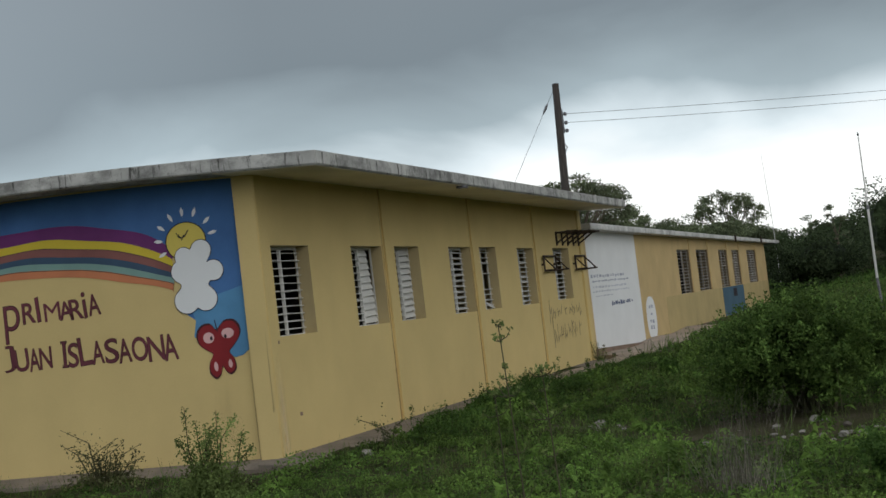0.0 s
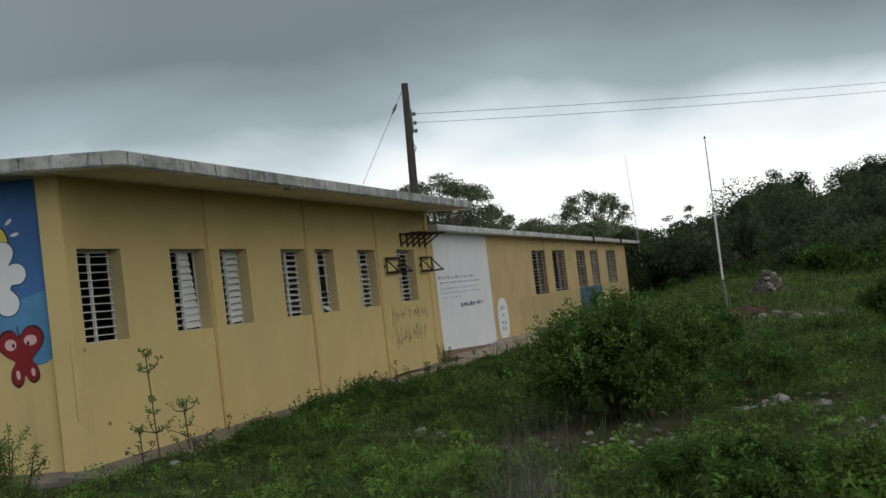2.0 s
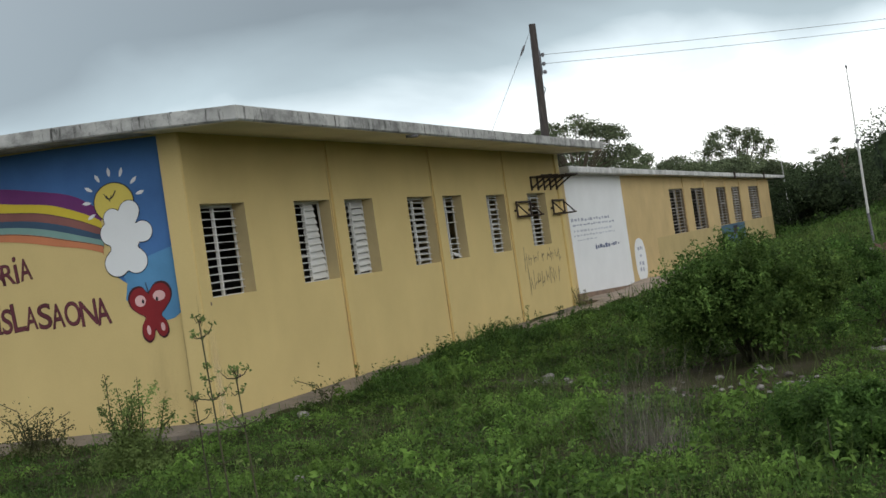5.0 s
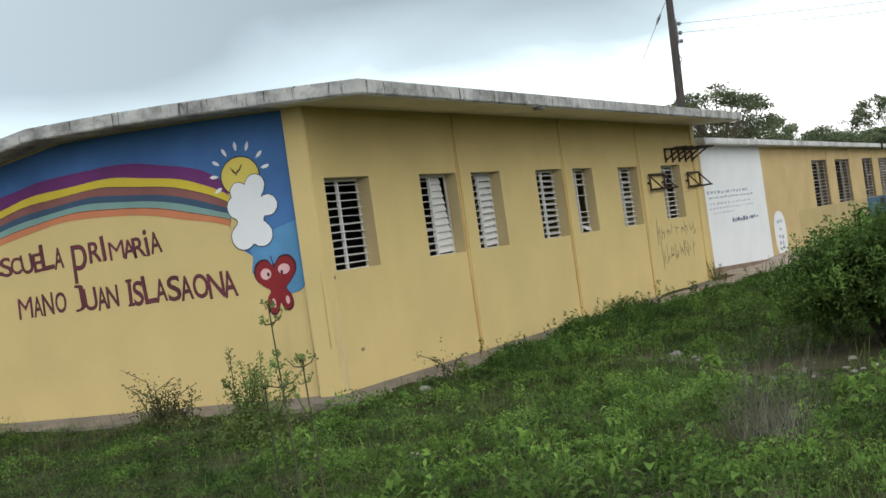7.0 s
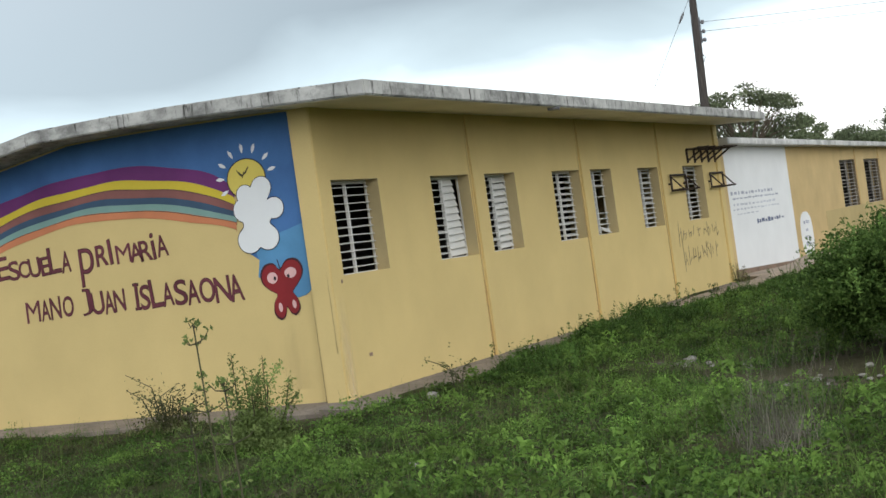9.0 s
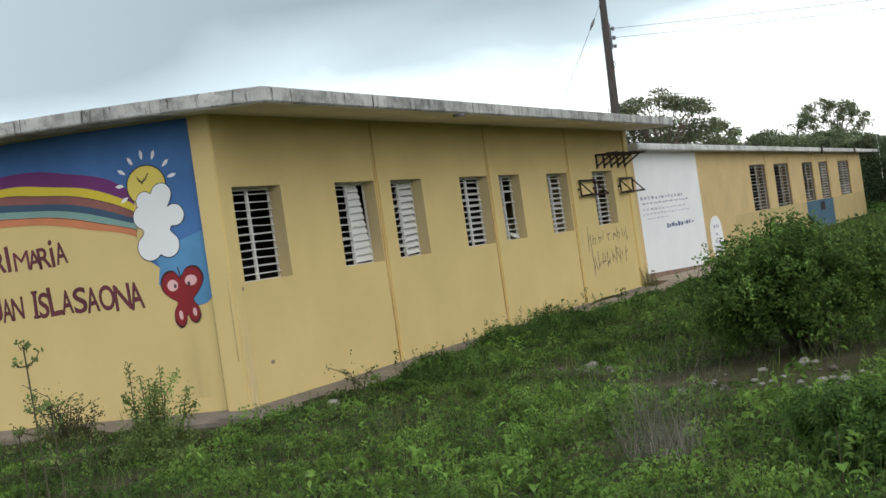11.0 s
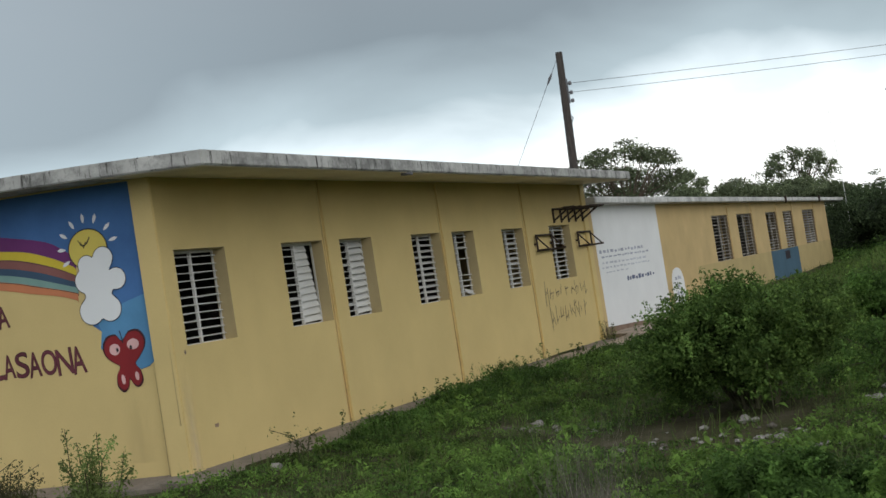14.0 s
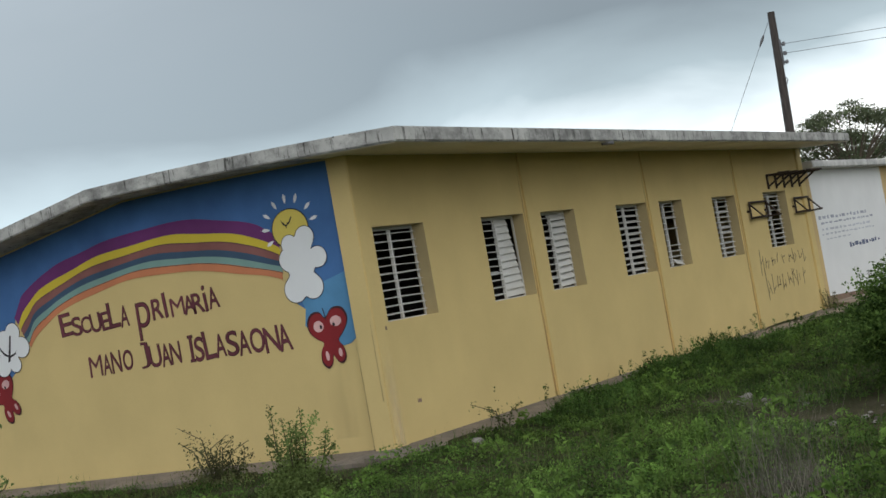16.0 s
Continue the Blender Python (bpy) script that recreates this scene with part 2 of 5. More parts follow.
M_weed = leafy("weed_leaves", (0.066, 0.130, 0.026), (0.165, 0.262, 0.058), vary=0.5)
M_grass = leafy("grass_blades", (0.04, 0.085, 0.02), (0.14, 0.20, 0.05), dry=(0.13, 0.115, 0.06))
M_bush = leafy("bush_leaves", (0.030, 0.066, 0.016), (0.102, 0.182, 0.042), vary=0.6)
M_bigbush = leafy("large_bush_leaves", (0.042, 0.090, 0.022), (0.17, 0.26, 0.065), vary=0.75)
M_dusk = leafy("dull_shrub_leaves", (0.040, 0.052, 0.022), (0.088, 0.104, 0.046), dry=(0.078, 0.066, 0.042))
M_shoot = leafy("pale_shoot_leaves", (0.085, 0.125, 0.035), (0.18, 0.235, 0.08))
M_brownleaf = leafy("brownish_shrub_leaves", (0.10, 0.112, 0.05), (0.19, 0.195, 0.09))
M_tree = leafy("tree_leaves", (0.085, 0.112, 0.062), (0.17, 0.20, 0.11), vary=0.5)
M_woods = leafy("woods_leaves", (0.042, 0.064, 0.030), (0.072, 0.100, 0.047), vary=0.3)
# darker than the leaves: the crowns' inner shade as a colour
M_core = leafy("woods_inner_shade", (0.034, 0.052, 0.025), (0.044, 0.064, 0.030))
M_dry = leafy("dry_stalks", (0.115, 0.106, 0.085), (0.21, 0.192, 0.158))


def soil():
    m, nt, ln, bs = material("weedy_soil")
    a = mnoise(nt, ln, 0.7, 6)
    col = mramp(nt, ln, a, [(0.36, (0.034, 0.044, 0.015)), (0.55, (0.060, 0.056, 0.030)), (0.70, (0.125, 0.11, 0.082))])
    b = mnoise(nt, ln, 26, 5)
    col = mmix(nt, ln, 0.4, col, mramp(nt, ln, b, [(0.3, (0.22, 0.22, 0.22)), (0.7, (0.78, 0.78, 0.78))]), "OVERLAY")
    ln.new(col, bs.inputs["Base Color"])
    bs.inputs["Roughness"].default_value = 1.0
    bs.inputs["Specular IOR Level"].default_value = 0.05
    ln.new(mbump(nt, ln, b, 0.8, 0.03), bs.inputs["Normal"])
    return m


def stone_mat(name, c):
    m, nt, ln, bs = material(name)
    col = mramp(nt, ln, mnoise(nt, ln, 9, 6), [(0.3, shade(c, 0.5)), (0.7, shade(c, 1.25))])
    ln.new(col, bs.inputs["Base Color"])
    bs.inputs["Roughness"].default_value = 0.9
    ln.new(mbump(nt, ln, mnoise(nt, ln, 35, 5), 0.6, 0.01), bs.inputs["Normal"])
    return m


M_soil = soil()
M_stone = stone_mat("pale_limestone", (0.235, 0.22, 0.195))
M_brown_stone = stone_mat("brown_coral_stone", (0.095, 0.082, 0.066))
M_red = stone_mat("faded_red_sheet", (0.19, 0.085, 0.075))


# ---- mesh helpers ----
def mesh_from(name, bm):
    me = bpy.data.meshes.new(name)
    bm.normal_update()
    bm.to_mesh(me)
    bm.free()
    return me


def part(name, bm, mat, parent=None, label=""):
    me = bm if isinstance(bm, bpy.types.Mesh) else mesh_from(name, bm)
    if not me.materials:
        me.materials.append(mat)
    ob = new(name, me)
    if parent is not None:
        ob.parent = parent
    if label:
        ob["label"] = label
    return ob


def empty(name, at=(0, 0, 0)):
    ob = new(name)
    ob.location = at
    return ob


def box(bm, lo, hi, bevel=0.0):
    made = bmesh.ops.create_cube(bm, size=1.0)["verts"]
    c = [(a + b) / 2 for a, b in zip(lo, hi)]
    s = [b - a for a, b in zip(lo, hi)]
    for v in made:
        v.co = Vector((c[0] + v.co.x * s[0], c[1] + v.co.y * s[1], c[2] + v.co.z * s[2]))
    if bevel:
        edges = list({e for v in made for e in v.link_edges})
        bmesh.ops.bevel(bm, geom=edges, offset=bevel, segments=2, affect="EDGES")
    return bm


def boxes(*spans, bevel=0.0):
    bm = bmesh.new()
    for lo, hi in spans:
        box(bm, lo, hi, bevel)
    return bm


def tube(bm, pts, radii, sides=8):
    pts = [Vector(p) for p in pts]
    rings = []
    for i, p in enumerate(pts):
        d = (pts[min(i + 1, len(pts) - 1)] - pts[max(i - 1, 0)]).normalized()
        a = d.cross(Vector((0.31, 0.17, 0.93)) if abs(d.z) < 0.9 else Vector((1, 0.2, 0))).normalized()
        b = d.cross(a)
        r = radii[i] if isinstance(radii, (list, tuple)) else radii
        rings.append([bm.verts.new(p + (a * math.cos(k * math.tau / sides) + b * math.sin(k * math.tau / sides)) * r) for k in range(sides)])
    for r0, r1 in zip(rings, rings[1:]):
        for k in range(sides):
            bm.faces.new((r0[k], r0[(k + 1) % sides], r1[(k + 1) % sides], r1[k]))
    bm.faces.new(rings[0][::-1])
    bm.faces.new(rings[-1])
    return bm


def extrude_profile(bm, profile, axis, lo, hi):
    """A closed profile of 2D points run along one axis from lo to hi."""
    def place(p, t):
        return (p[0], t, p[1]) if axis == "y" else (t, p[0], p[1])
    a = [bm.verts.new(place(p, lo)) for p in profile]
    b = [bm.verts.new(place(p, hi)) for p in profile]
    n = len(profile)
    bm.faces.new(a)
    bm.faces.new(b[::-1])
    for i in range(n):
        bm.faces.new((a[i], b[i], b[(i + 1) % n], a[(i + 1) % n]))
    bmesh.ops.recalc_face_normals(bm, faces=bm.faces[:])
    return bm


def pierced_wall(x, thick, y0, y1, z0, z1, holes):
    """One wall facing +x with openings (y0, y1, z0, z1) cut right through."""
    ys = sorted({y0, y1, *[v for h in holes for v in h[:2]]})
    zs = sorted({z0, z1, *[v for h in holes for v in h[2:]]})
    bm = bmesh.new()
    vs = {(a, b): bm.verts.new((x, a, b)) for a in ys for b in zs}
    for a, b in zip(ys, ys[1:]):
        for c, d in zip(zs, zs[1:]):
            m, n = (a + b) / 2, (c + d) / 2
            if not any(h[0] < m < h[1] and h[2] < n < h[3] for h in holes):
                bm.faces.new((vs[a, c], vs[b, c], vs[b, d], vs[a, d]))
    bmesh.ops.delete(bm, geom=[v for v in bm.verts if not v.link_faces], context="VERTS")
    made = bmesh.ops.extrude_face_region(bm, geom=bm.faces[:])
    bmesh.ops.translate(bm, verts=[g for g in made["geom"] if isinstance(g, bmesh.types.BMVert)], vec=(-thick, 0, 0))
    bmesh.ops.recalc_face_normals(bm, faces=bm.faces[:])
    return bm


rng = np.random.default_rng(7)


def unit(v):
    return v / np.maximum(np.linalg.norm(v, axis=1, keepdims=True), 1e-9)


def leaf_mesh(name, centres, length, width, mat, droop=0.35, up=0.0):
    """Many single leaves: folded four-cornered blades with a base, two shoulders and a tip."""
    n = len(centres)
    a = unit(rng.normal(size=(n, 3)) + np.array([0, 0, up]))
    a[:, 2] = a[:, 2] * 0.8 + 0.1
    a = unit(a)
    nrm = rng.normal(size=(n, 3)) + np.array([0, 0, 1.0])
    b = unit(np.cross(a, nrm))
    c = np.cross(b, a)
    L, Wd = (np.broadcast_to(q, (n,))[:, None] for q in (length, width))
    v = np.empty((n, 4, 3))
    v[:, 0] = centres - a * L * 0.5
    v[:, 1] = centres + b * Wd * 0.5 + c * Wd * 0.25
    v[:, 2] = centres + a * L * 0.5 - np.array([0, 0, 1]) * L * droop * 0.3
    v[:, 3] = centres - b * Wd * 0.5 + c * Wd * 0.25
    return quad_mesh(name, v.reshape(-1, 3), n, mat)


def quad_mesh(name, verts, n, mat):
    me = bpy.data.meshes.new(name)
    me.vertices.add(len(verts))
    me.vertices.foreach_set("co", np.ascontiguousarray(verts, dtype=np.float32).ravel())
    me.loops.add(4 * n)
    me.loops.foreach_set("vertex_index", np.arange(4 * n, dtype=np.int32))
    me.polygons.add(n)
    me.polygons.foreach_set("loop_start", np.arange(0, 4 * n, 4, dtype=np.int32))
    me.update(calc_edges=True)
    me.materials.append(mat)
    return me


def blade_mesh(name, roots, height, width, mat, lean=0.35):
    """Grass blades: narrow quads that rise from their roots and lean."""
    n = len(roots)
    ang = rng.uniform(0, math.tau, n)
    side = np.stack([np.cos(ang), np.sin(ang), 0 * ang], 1)
    tip = roots + np.stack([rng.normal(size=n) * lean, rng.normal(size=n) * lean, np.ones(n)], 1) * np.broadcast_to(height, (n,))[:, None]
    w = np.broadcast_to(width, (n,))[:, None]
    v = np.empty((n, 4, 3))
    v[:, 0], v[:, 1] = roots - side * w * 0.5, roots + side * w * 0.5
    v[:, 2], v[:, 3] = tip + side * w * 0.12, tip - side * w * 0.12
    return quad_mesh(name, v.reshape(-1, 3), n, mat)


def smooth(t):
    t = np.clip(t, 0, 1)
    return t * t * (3 - 2 * t)


def ground_z(x, y):
    """Height of the land: level by the school, climbing slowly to the back and up a wooded hill beyond."""
    x, y = np.asarray(x, float), np.asarray(y, float)
    rise = np.clip(y, 0, 52) * 0.0165
    z = -0.20 + 0.13 * (1 - smooth((x - 0.5) / 1.6)) * (1 - smooth((-0.5 - y) / 1.6)) + rise * (0.2 + 0.8 * smooth((x - 0.5) / 4.0))
    z = z + 0.05 * np.sin(x * 0.9 + 0.45 * y) * np.sin(0.6 * y + 1.3) * smooth((x - 1.2) / 2) + 0.03 * np.sin(2.3 * x + 1.2 * y)
    hill = smooth((y - 54) / 70) * (3.0 + 9.0 * smooth((x + 5) / 40)) + smooth((x - 16) / 60) * smooth((y - 17) / 52) * 8
    return z + hill


# ---- ground ----
def grid_ground():
    xs = np.concatenate([np.linspace(-1500, -60, 8), np.linspace(-50, -12, 10), np.linspace(-10, 16, 66), np.linspace(19, 60, 14), np.linspace(80, 1500, 8)])
    ys = np.concatenate([np.linspace(-1500, -60, 8), np.linspace(-45, -20, 6), np.linspace(-18, 32, 126), np.linspace(34, 150, 40), np.linspace(200, 1500, 8)])
    bm = bmesh.new()
    vs = [[bm.verts.new((x, y, float(ground_z(x, y)))) for x in xs] for y in ys]
    for r0, r1 in zip(vs, vs[1:]):
        for k in range(len(xs) - 1):
            bm.faces.new((r0[k], r0[k + 1], r1[k + 1], r1[k]))
    ob = part("ground", bm, M_soil)
    for p in ob.data.polygons:
        p.use_smooth = True
    return tagged(ob, "uneven weedy ground of dark soil climbing gently", "ground", kind="structure")


ground = grid_ground()

# concrete apron round the foot of the school
bm = bmesh.new()
extrude_profile(bm, [(0.0, -0.6), (0.62, -0.6), (0.60, -0.055), (0.0, -0.01)], "y", -0.62, 14.6)
extrude_profile(bm, [(-0.62, -0.6), (0.0, -0.6), (0.0, -0.01), (-0.60, -0.055)], "x", -9.0, -0.001)
apron = tagged(part("apron", bm, M_apron), "cracked grey concrete apron round the school's foot", "apron", kind="structure")
# worn sandy ledge that carries on along the wall and past the annex
bm = bmesh.new()
prev = None
for k in range(41):
    y = 5.8 + 20.0 * k / 40
    lip = 0.98 + 0.10 * math.sin(1.7 * y) + 0.05 * math.sin(4.3 * y)
    z = float(ground_z(0.8, y)) + 0.05
    inner = 0.56 if y < 14.6 else -0.02
    row = [bm.verts.new((x, y, q)) for x, q in ((inner, z - 0.3), (inner, z + 0.02), ((inner + lip) / 2, z + 0.015), (lip, z - 0.01), (lip + 0.12, z - 0.3))]
    if prev:
        for a in range(4):
            bm.faces.new((prev[a], prev[a + 1], row[a + 1], row[a]))
    prev = row
bmesh.ops.recalc_face_normals(bm, faces=bm.faces[:])
tagged(part("ledge", bm, M_ledge), "bare pinkish sandy ledge beside the walls", "ledge", kind="structure")

# ---- the school ----
EAVE_TOP, EAVE_X, SLAB = 3.238, 1.05, 0.155
RIDGE_X, RIDGE_TOP = -3.47, 3.462
LENGTH = 14.5


def roof_top(x):
    if x < RIDGE_X:
        return RIDGE_TOP - (RIDGE_X - x) * 0.119
    return EAVE_TOP + (RIDGE_TOP - EAVE_TOP) * (1 - ((x - RIDGE_X) / (EAVE_X - RIDGE_X)) ** 1.5)


school = tagged(empty("school_building"), "long yellow-painted concrete school with a flat weathered roof", "building")

# near edge, far edge, bottom, top and the tilt of the slats in the two bays of every louvred window
WINDOWS = [
    (0.215, 1.205, 1.315, 2.36, 6, 6),
    (2.46, 3.49, 1.315, 2.36, 8, 70),
    (3.945, 4.88, 1.315, 2.36, 8, 56),
    (6.165, 7.20, 1.315, 2.36, 9, 20),
    (7.655, 8.53, 1.32, 2.36, 6, 8),
    (9.775, 10.80, 1.315, 2.35, 8, 14),
    (12.18, 13.38, 1.33, 2.355, 8, 10),
]
TOP = 3.17
part("long_wall", pierced_wall(0.0, 0.20, 0.1, LENGTH, -0.5, TOP, [w[:4] for w in WINDOWS]), M_wall, school, "yellow plaster wall with seven window openings")
bm = bmesh.new()
gable = [(-0.20, -0.5), *[(x, roof_top(x) - SLAB + 0.02) for x in (-0.20, -1.0, -1.8, -2.6, RIDGE_X, -8.8)], (-8.8, -0.5)]
extrude_profile(bm, gable, "y", 0.0, 0.2)
part("gable_wall", bm, M_wall, school, "yellow plaster gable wall carrying a mural")
bm = bmesh.new()
extrude_profile(bm, gable, "y", LENGTH - 0.2, LENGTH)
part("far_wall", bm, M_wall, school)
part("back_wall", boxes(((-9.0, 0.0, -0.5), (-8.8, LENGTH, 2.69))), M_wall, school)
# floor and an added backing, coloured dark so the openings read as shaded
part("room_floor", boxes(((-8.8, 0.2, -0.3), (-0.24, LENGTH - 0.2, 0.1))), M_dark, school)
part("dark_room_backing", boxes(((-3.4, 0.2, 0.1), (-3.3, LENGTH - 0.2, 3.05))), M_dark, school)

xs = [EAVE_X, 0.3, -0.5, -1.4, -2.3, RIDGE_X, -9.8]
prof = [(x, roof_top(x)) for x in xs] + [(x, roof_top(x) - SLAB) for x in reversed(xs)]
bm = bmesh.new()
extrude_profile(bm, prof, "y", -0.565, LENGTH)
bmesh.ops.bevel(bm, geom=[e for e in bm.edges if e.calc_face_angle(0) > 1.0], offset=0.014, segments=2, affect="EDGES")
roof = part("roof_slab", bm, M_roof, school, "mould-streaked bare concrete roof slab")
def under_slab(x, d):
    return (x, roof_top(x) - SLAB - d)


prof = [under_slab(1.015, 0.003), under_slab(-0.22, 0.003), under_slab(-0.22, 0.010), under_slab(1.015, 0.010)]
bm = bmesh.new()
extrude_profile(bm, prof, "y", -0.53, LENGTH - 0.01)
part("soffit_coat", bm, M_soffit, roof, "faded ochre paint under the eave")
# casting joints and a small drain stub in the long fascia
for jy in (1.75, 4.6, 7.6, 10.7):
    part("fascia_joint", boxes(((EAVE_X, jy - 0.006, EAVE_TOP - SLAB + 0.01), (EAVE_X + 0.0025, jy + 0.006, EAVE_TOP - 0.01))), M_rust, roof)
part("drain_stub", tube(bmesh.new(), [(0.93, 4.2, 3.065), (1.09, 4.2, 3.05)], 0.022), M_iron, roof)

# pilasters, proud of the wall
for py, hw in ((3.66, 0.10), (7.35, 0.10), (11.0, 0.10)):
    pil = part("pilaster", boxes(((0.0, py - hw, -0.05), (0.03, py + hw, TOP)), bevel=0.006), M_wall, school, "yellow plaster pilaster")
    part("stain_run", boxes(((0.0005, py - hw - 0.075, -0.04), (0.002, py - hw - 0.002, 3.08))), M_runs, pil, "orange stain down the pilaster's edge")
part("corner_pillar", boxes(((-0.25, -0.08, -0.06), (0.028, 0.18, TOP)), bevel=0.012), M_wall, school, "square yellow plaster pillar at the corner")
for x0, z0, z1 in ((-0.262, -0.02, 1.25), (-0.035, 0.5, 1.4)):
    part("crack_run", boxes(((x0, -0.084, z0), (x0 + 0.024, -0.0805, z1))), M_crack, school, "thin brown crack line beside the corner")
part("dirt_smear", boxes(((-0.84, -0.0025, 0.15), (-0.42, -0.001, 1.05))), M_smear, school, "faint grey smear on the plaster")
part("faded_patch", boxes(((0.0285, -0.06, 0.0), (0.030, 0.14, 1.15))), M_faded, school, "paler rubbed paint low on the corner pillar")
part("wall_mark", boxes(((0.0, 0.50, 0.39), (0.004, 0.57, 0.43)), bevel=0.001), M_base, school, "small brown chip in the plaster")
part("wall_mark", boxes(((0.028, 0.10, 1.235), (0.031, 0.13, 1.275)), bevel=0.001), M_base, school, "small brown chip in the plaster")
part("end_pillar", boxes(((0.0, LENGTH - 0.24, -0.05), (0.04, LENGTH + 0.02, TOP)), bevel=0.008), M_wall, school)


def slat_mesh(length, tilt, mat):
    bm = bmesh.new()
    box(bm, (-0.050, -length / 2, -0.0045), (0.050, length / 2, 0.0045), 0.0025)
    for v in bm.verts:
        v.co.z += 0.005 * (1 - (v.co.x / 0.050) ** 2)
    bmesh.ops.rotate(bm, verts=bm.verts, cent=(0, 0, 0), matrix=Matrix.Rotation(radians(tilt), 3, "Y"))
    me = mesh_from("slat", bm)
    me.materials.append(mat)
    return me


def louvred_window(parent, y0, y1, z0, z1, tilts, x, count, seed, mat=M_slat, frame_mat=M_frame, askew=0.0, lost=(), recess=0.175):
    r = random.Random(seed)
    xs = x - recess
    mid = y0 + (y1 - y0) * 0.5
    bm = boxes(((xs - 0.03, y0, z0), (xs + 0.03, y0 + 0.02, z1)), ((xs - 0.012, y1 - 0.012, z0), (xs + 0.012, y1, z1)),
               ((xs - 0.03, y0 + 0.03, z0), (xs + 0.01, y1 - 0.012, z0 + 0.010)), ((xs - 0.03, y0 + 0.03, z1 - 0.035), (xs + 0.01, y1 - 0.012, z1)))
    win = part("window", bm, frame_mat, parent, "metal louvred window")
    # added linings, coloured darker than the wall to carry the recess's shade
    part("reveal", boxes(((x - 0.199, y1 - 0.004, z0), (x - 0.001, y1 - 0.0005, z1)), ((x - 0.138, y0 + 0.001, z1 - 0.004), (x - 0.001, y1 - 0.005, z1 - 0.0005))), M_reveal if mat is M_slat else M_reveal_annex, win, "thin reveal lining with its shade in the colour")
    part("mullion", boxes(((xs + 0.002, mid - 0.014, z0 + 0.010), (xs + 0.042, mid + 0.014, z1 - 0.035)), bevel=0.004), frame_mat, win)
    pitch = (z1 - z0 - 0.06) / count
    for (b0, b1), tilt in zip(((y0 + 0.032, mid - 0.008), (mid + 0.008, y1 - 0.02)), tilts):
        me = slat_mesh(b1 - b0, tilt, mat)
        me_bad = slat_mesh(b1 - b0, tilt + 14 if tilt < 40 else tilt - 22, mat)
        for i in range(count):
            if b0 > mid and i in lost:
                continue
            slat = part("slat", me_bad if r.random() < 0.12 else me, mat, win)
            slat.location = (xs, (b0 + b1) / 2, z0 + 0.03 + pitch * (i + 0.5))
            if askew and b0 > mid:
                cut = askew * (i / (count - 1)) ** 1.2
                slat.location.y -= cut * (b1 - b0) / 2
                slat.scale.y = 1 - cut
            slat.rotation_euler = (radians(r.uniform(-1.0, 1.0) + (1.6 if tilt > 40 else 0)), radians(r.uniform(-3, 3)), 0)
    if lost:
        fallen = part("loose_slat", slat_mesh((y1 - mid) * 0.7, 50, mat), mat, win, "fallen white slat lying askew")
        fallen.location = (xs + 0.05, (mid + y1) / 2 - 0.02, z0 + 0.065)
        fallen.rotation_euler = (radians(-7), 0, 0)
    return win


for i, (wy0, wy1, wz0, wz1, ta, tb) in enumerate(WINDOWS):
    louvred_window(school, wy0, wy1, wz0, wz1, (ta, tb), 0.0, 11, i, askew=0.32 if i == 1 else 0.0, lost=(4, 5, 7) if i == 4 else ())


# ---- the mural on the gable ----
def flat_poly(pts, y, thick=0.003):
    """A painted patch: outline in x and z, lying on the gable."""
    bm = bmesh.new()
    a = [bm.verts.new((p[0], y - thick, p[1])) for p in pts]
    bm.faces.new(a)
    bm.normal_update()
    bmesh.ops.triangulate(bm, faces=bm.faces[:])
    made = bmesh.ops.extrude_face_region(bm, geom=bm.faces[:])
    bmesh.ops.translate(bm, verts=[g for g in made["geom"] if isinstance(g, bmesh.types.BMVert)], vec=(0, thick, 0))
    bmesh.ops.recalc_face_normals(bm, faces=bm.faces[:])
    return bm


def blob(cx, cz, rx, rz, n=40, wob=0.0, seed=0):
    r = random.Random(seed)
    ph = [r.uniform(0, 6.28) for _ in range(3)]
    return [(cx + rx * (1 + wob * math.sin(3 * t + ph[0]) + wob * math.sin(5 * t + ph[1])) * math.cos(t), cz + rz * (1 + wob * math.sin(4 * t + ph[2])) * math.sin(t))
            for t in (k * math.tau / n for k in range(n))]


def union_outline(circles, n=120):
    """Outline of overlapping discs, walked round their common middle."""
    cx = sum(c[0] for c in circles) / len(circles)
    cz = sum(c[1] for c in circles) / len(circles)
    out = []
    for k in range(n):
        t = k * math.tau / n
        dx, dz = math.cos(t), math.sin(t)
        best = 0.02
        for x, z, r in circles:
            px, pz = x - cx, z - cz
            b = px * dx + pz * dz
            d = b * b - (px * px + pz * pz - r * r)
            if d >= 0:
                best = max(best, b + math.sqrt(d))
        out.append((cx + dx * best, cz + dz * best))
    return out


# rainbow: the upper edge of its bands, as height over the wall's length
OUTER = [(-5.76, 2.19), (-5.61, 2.38), (-5.49, 2.487), (-5.23, 2.608), (-4.77, 2.739), (-4.39, 2.813), (-4.01, 2.869), (-3.64, 2.89), (-3.22, 2.913), (-2.83, 2.915), (-2.44, 2.882), (-2.08, 2.83), (-1.73, 2.747), (-1.40, 2.63), (-1.19, 2.51), (-1.12, 2.446)]
INNER = [(-5.53, 1.78), (-5.42, 1.865), (-5.27, 1.97), (-5.09, 2.055), (-4.93, 2.119), (-4.59, 2.207), (-4.23, 2.276), (-3.77, 2.332), (-3.35, 2.348), (-2.96, 2.337), (-2.58, 2.296), (-2.22, 2.238), (-1.86, 2.168), (-1.53, 2.089), (-1.20, 1.987), (-1.166, 1.968)]


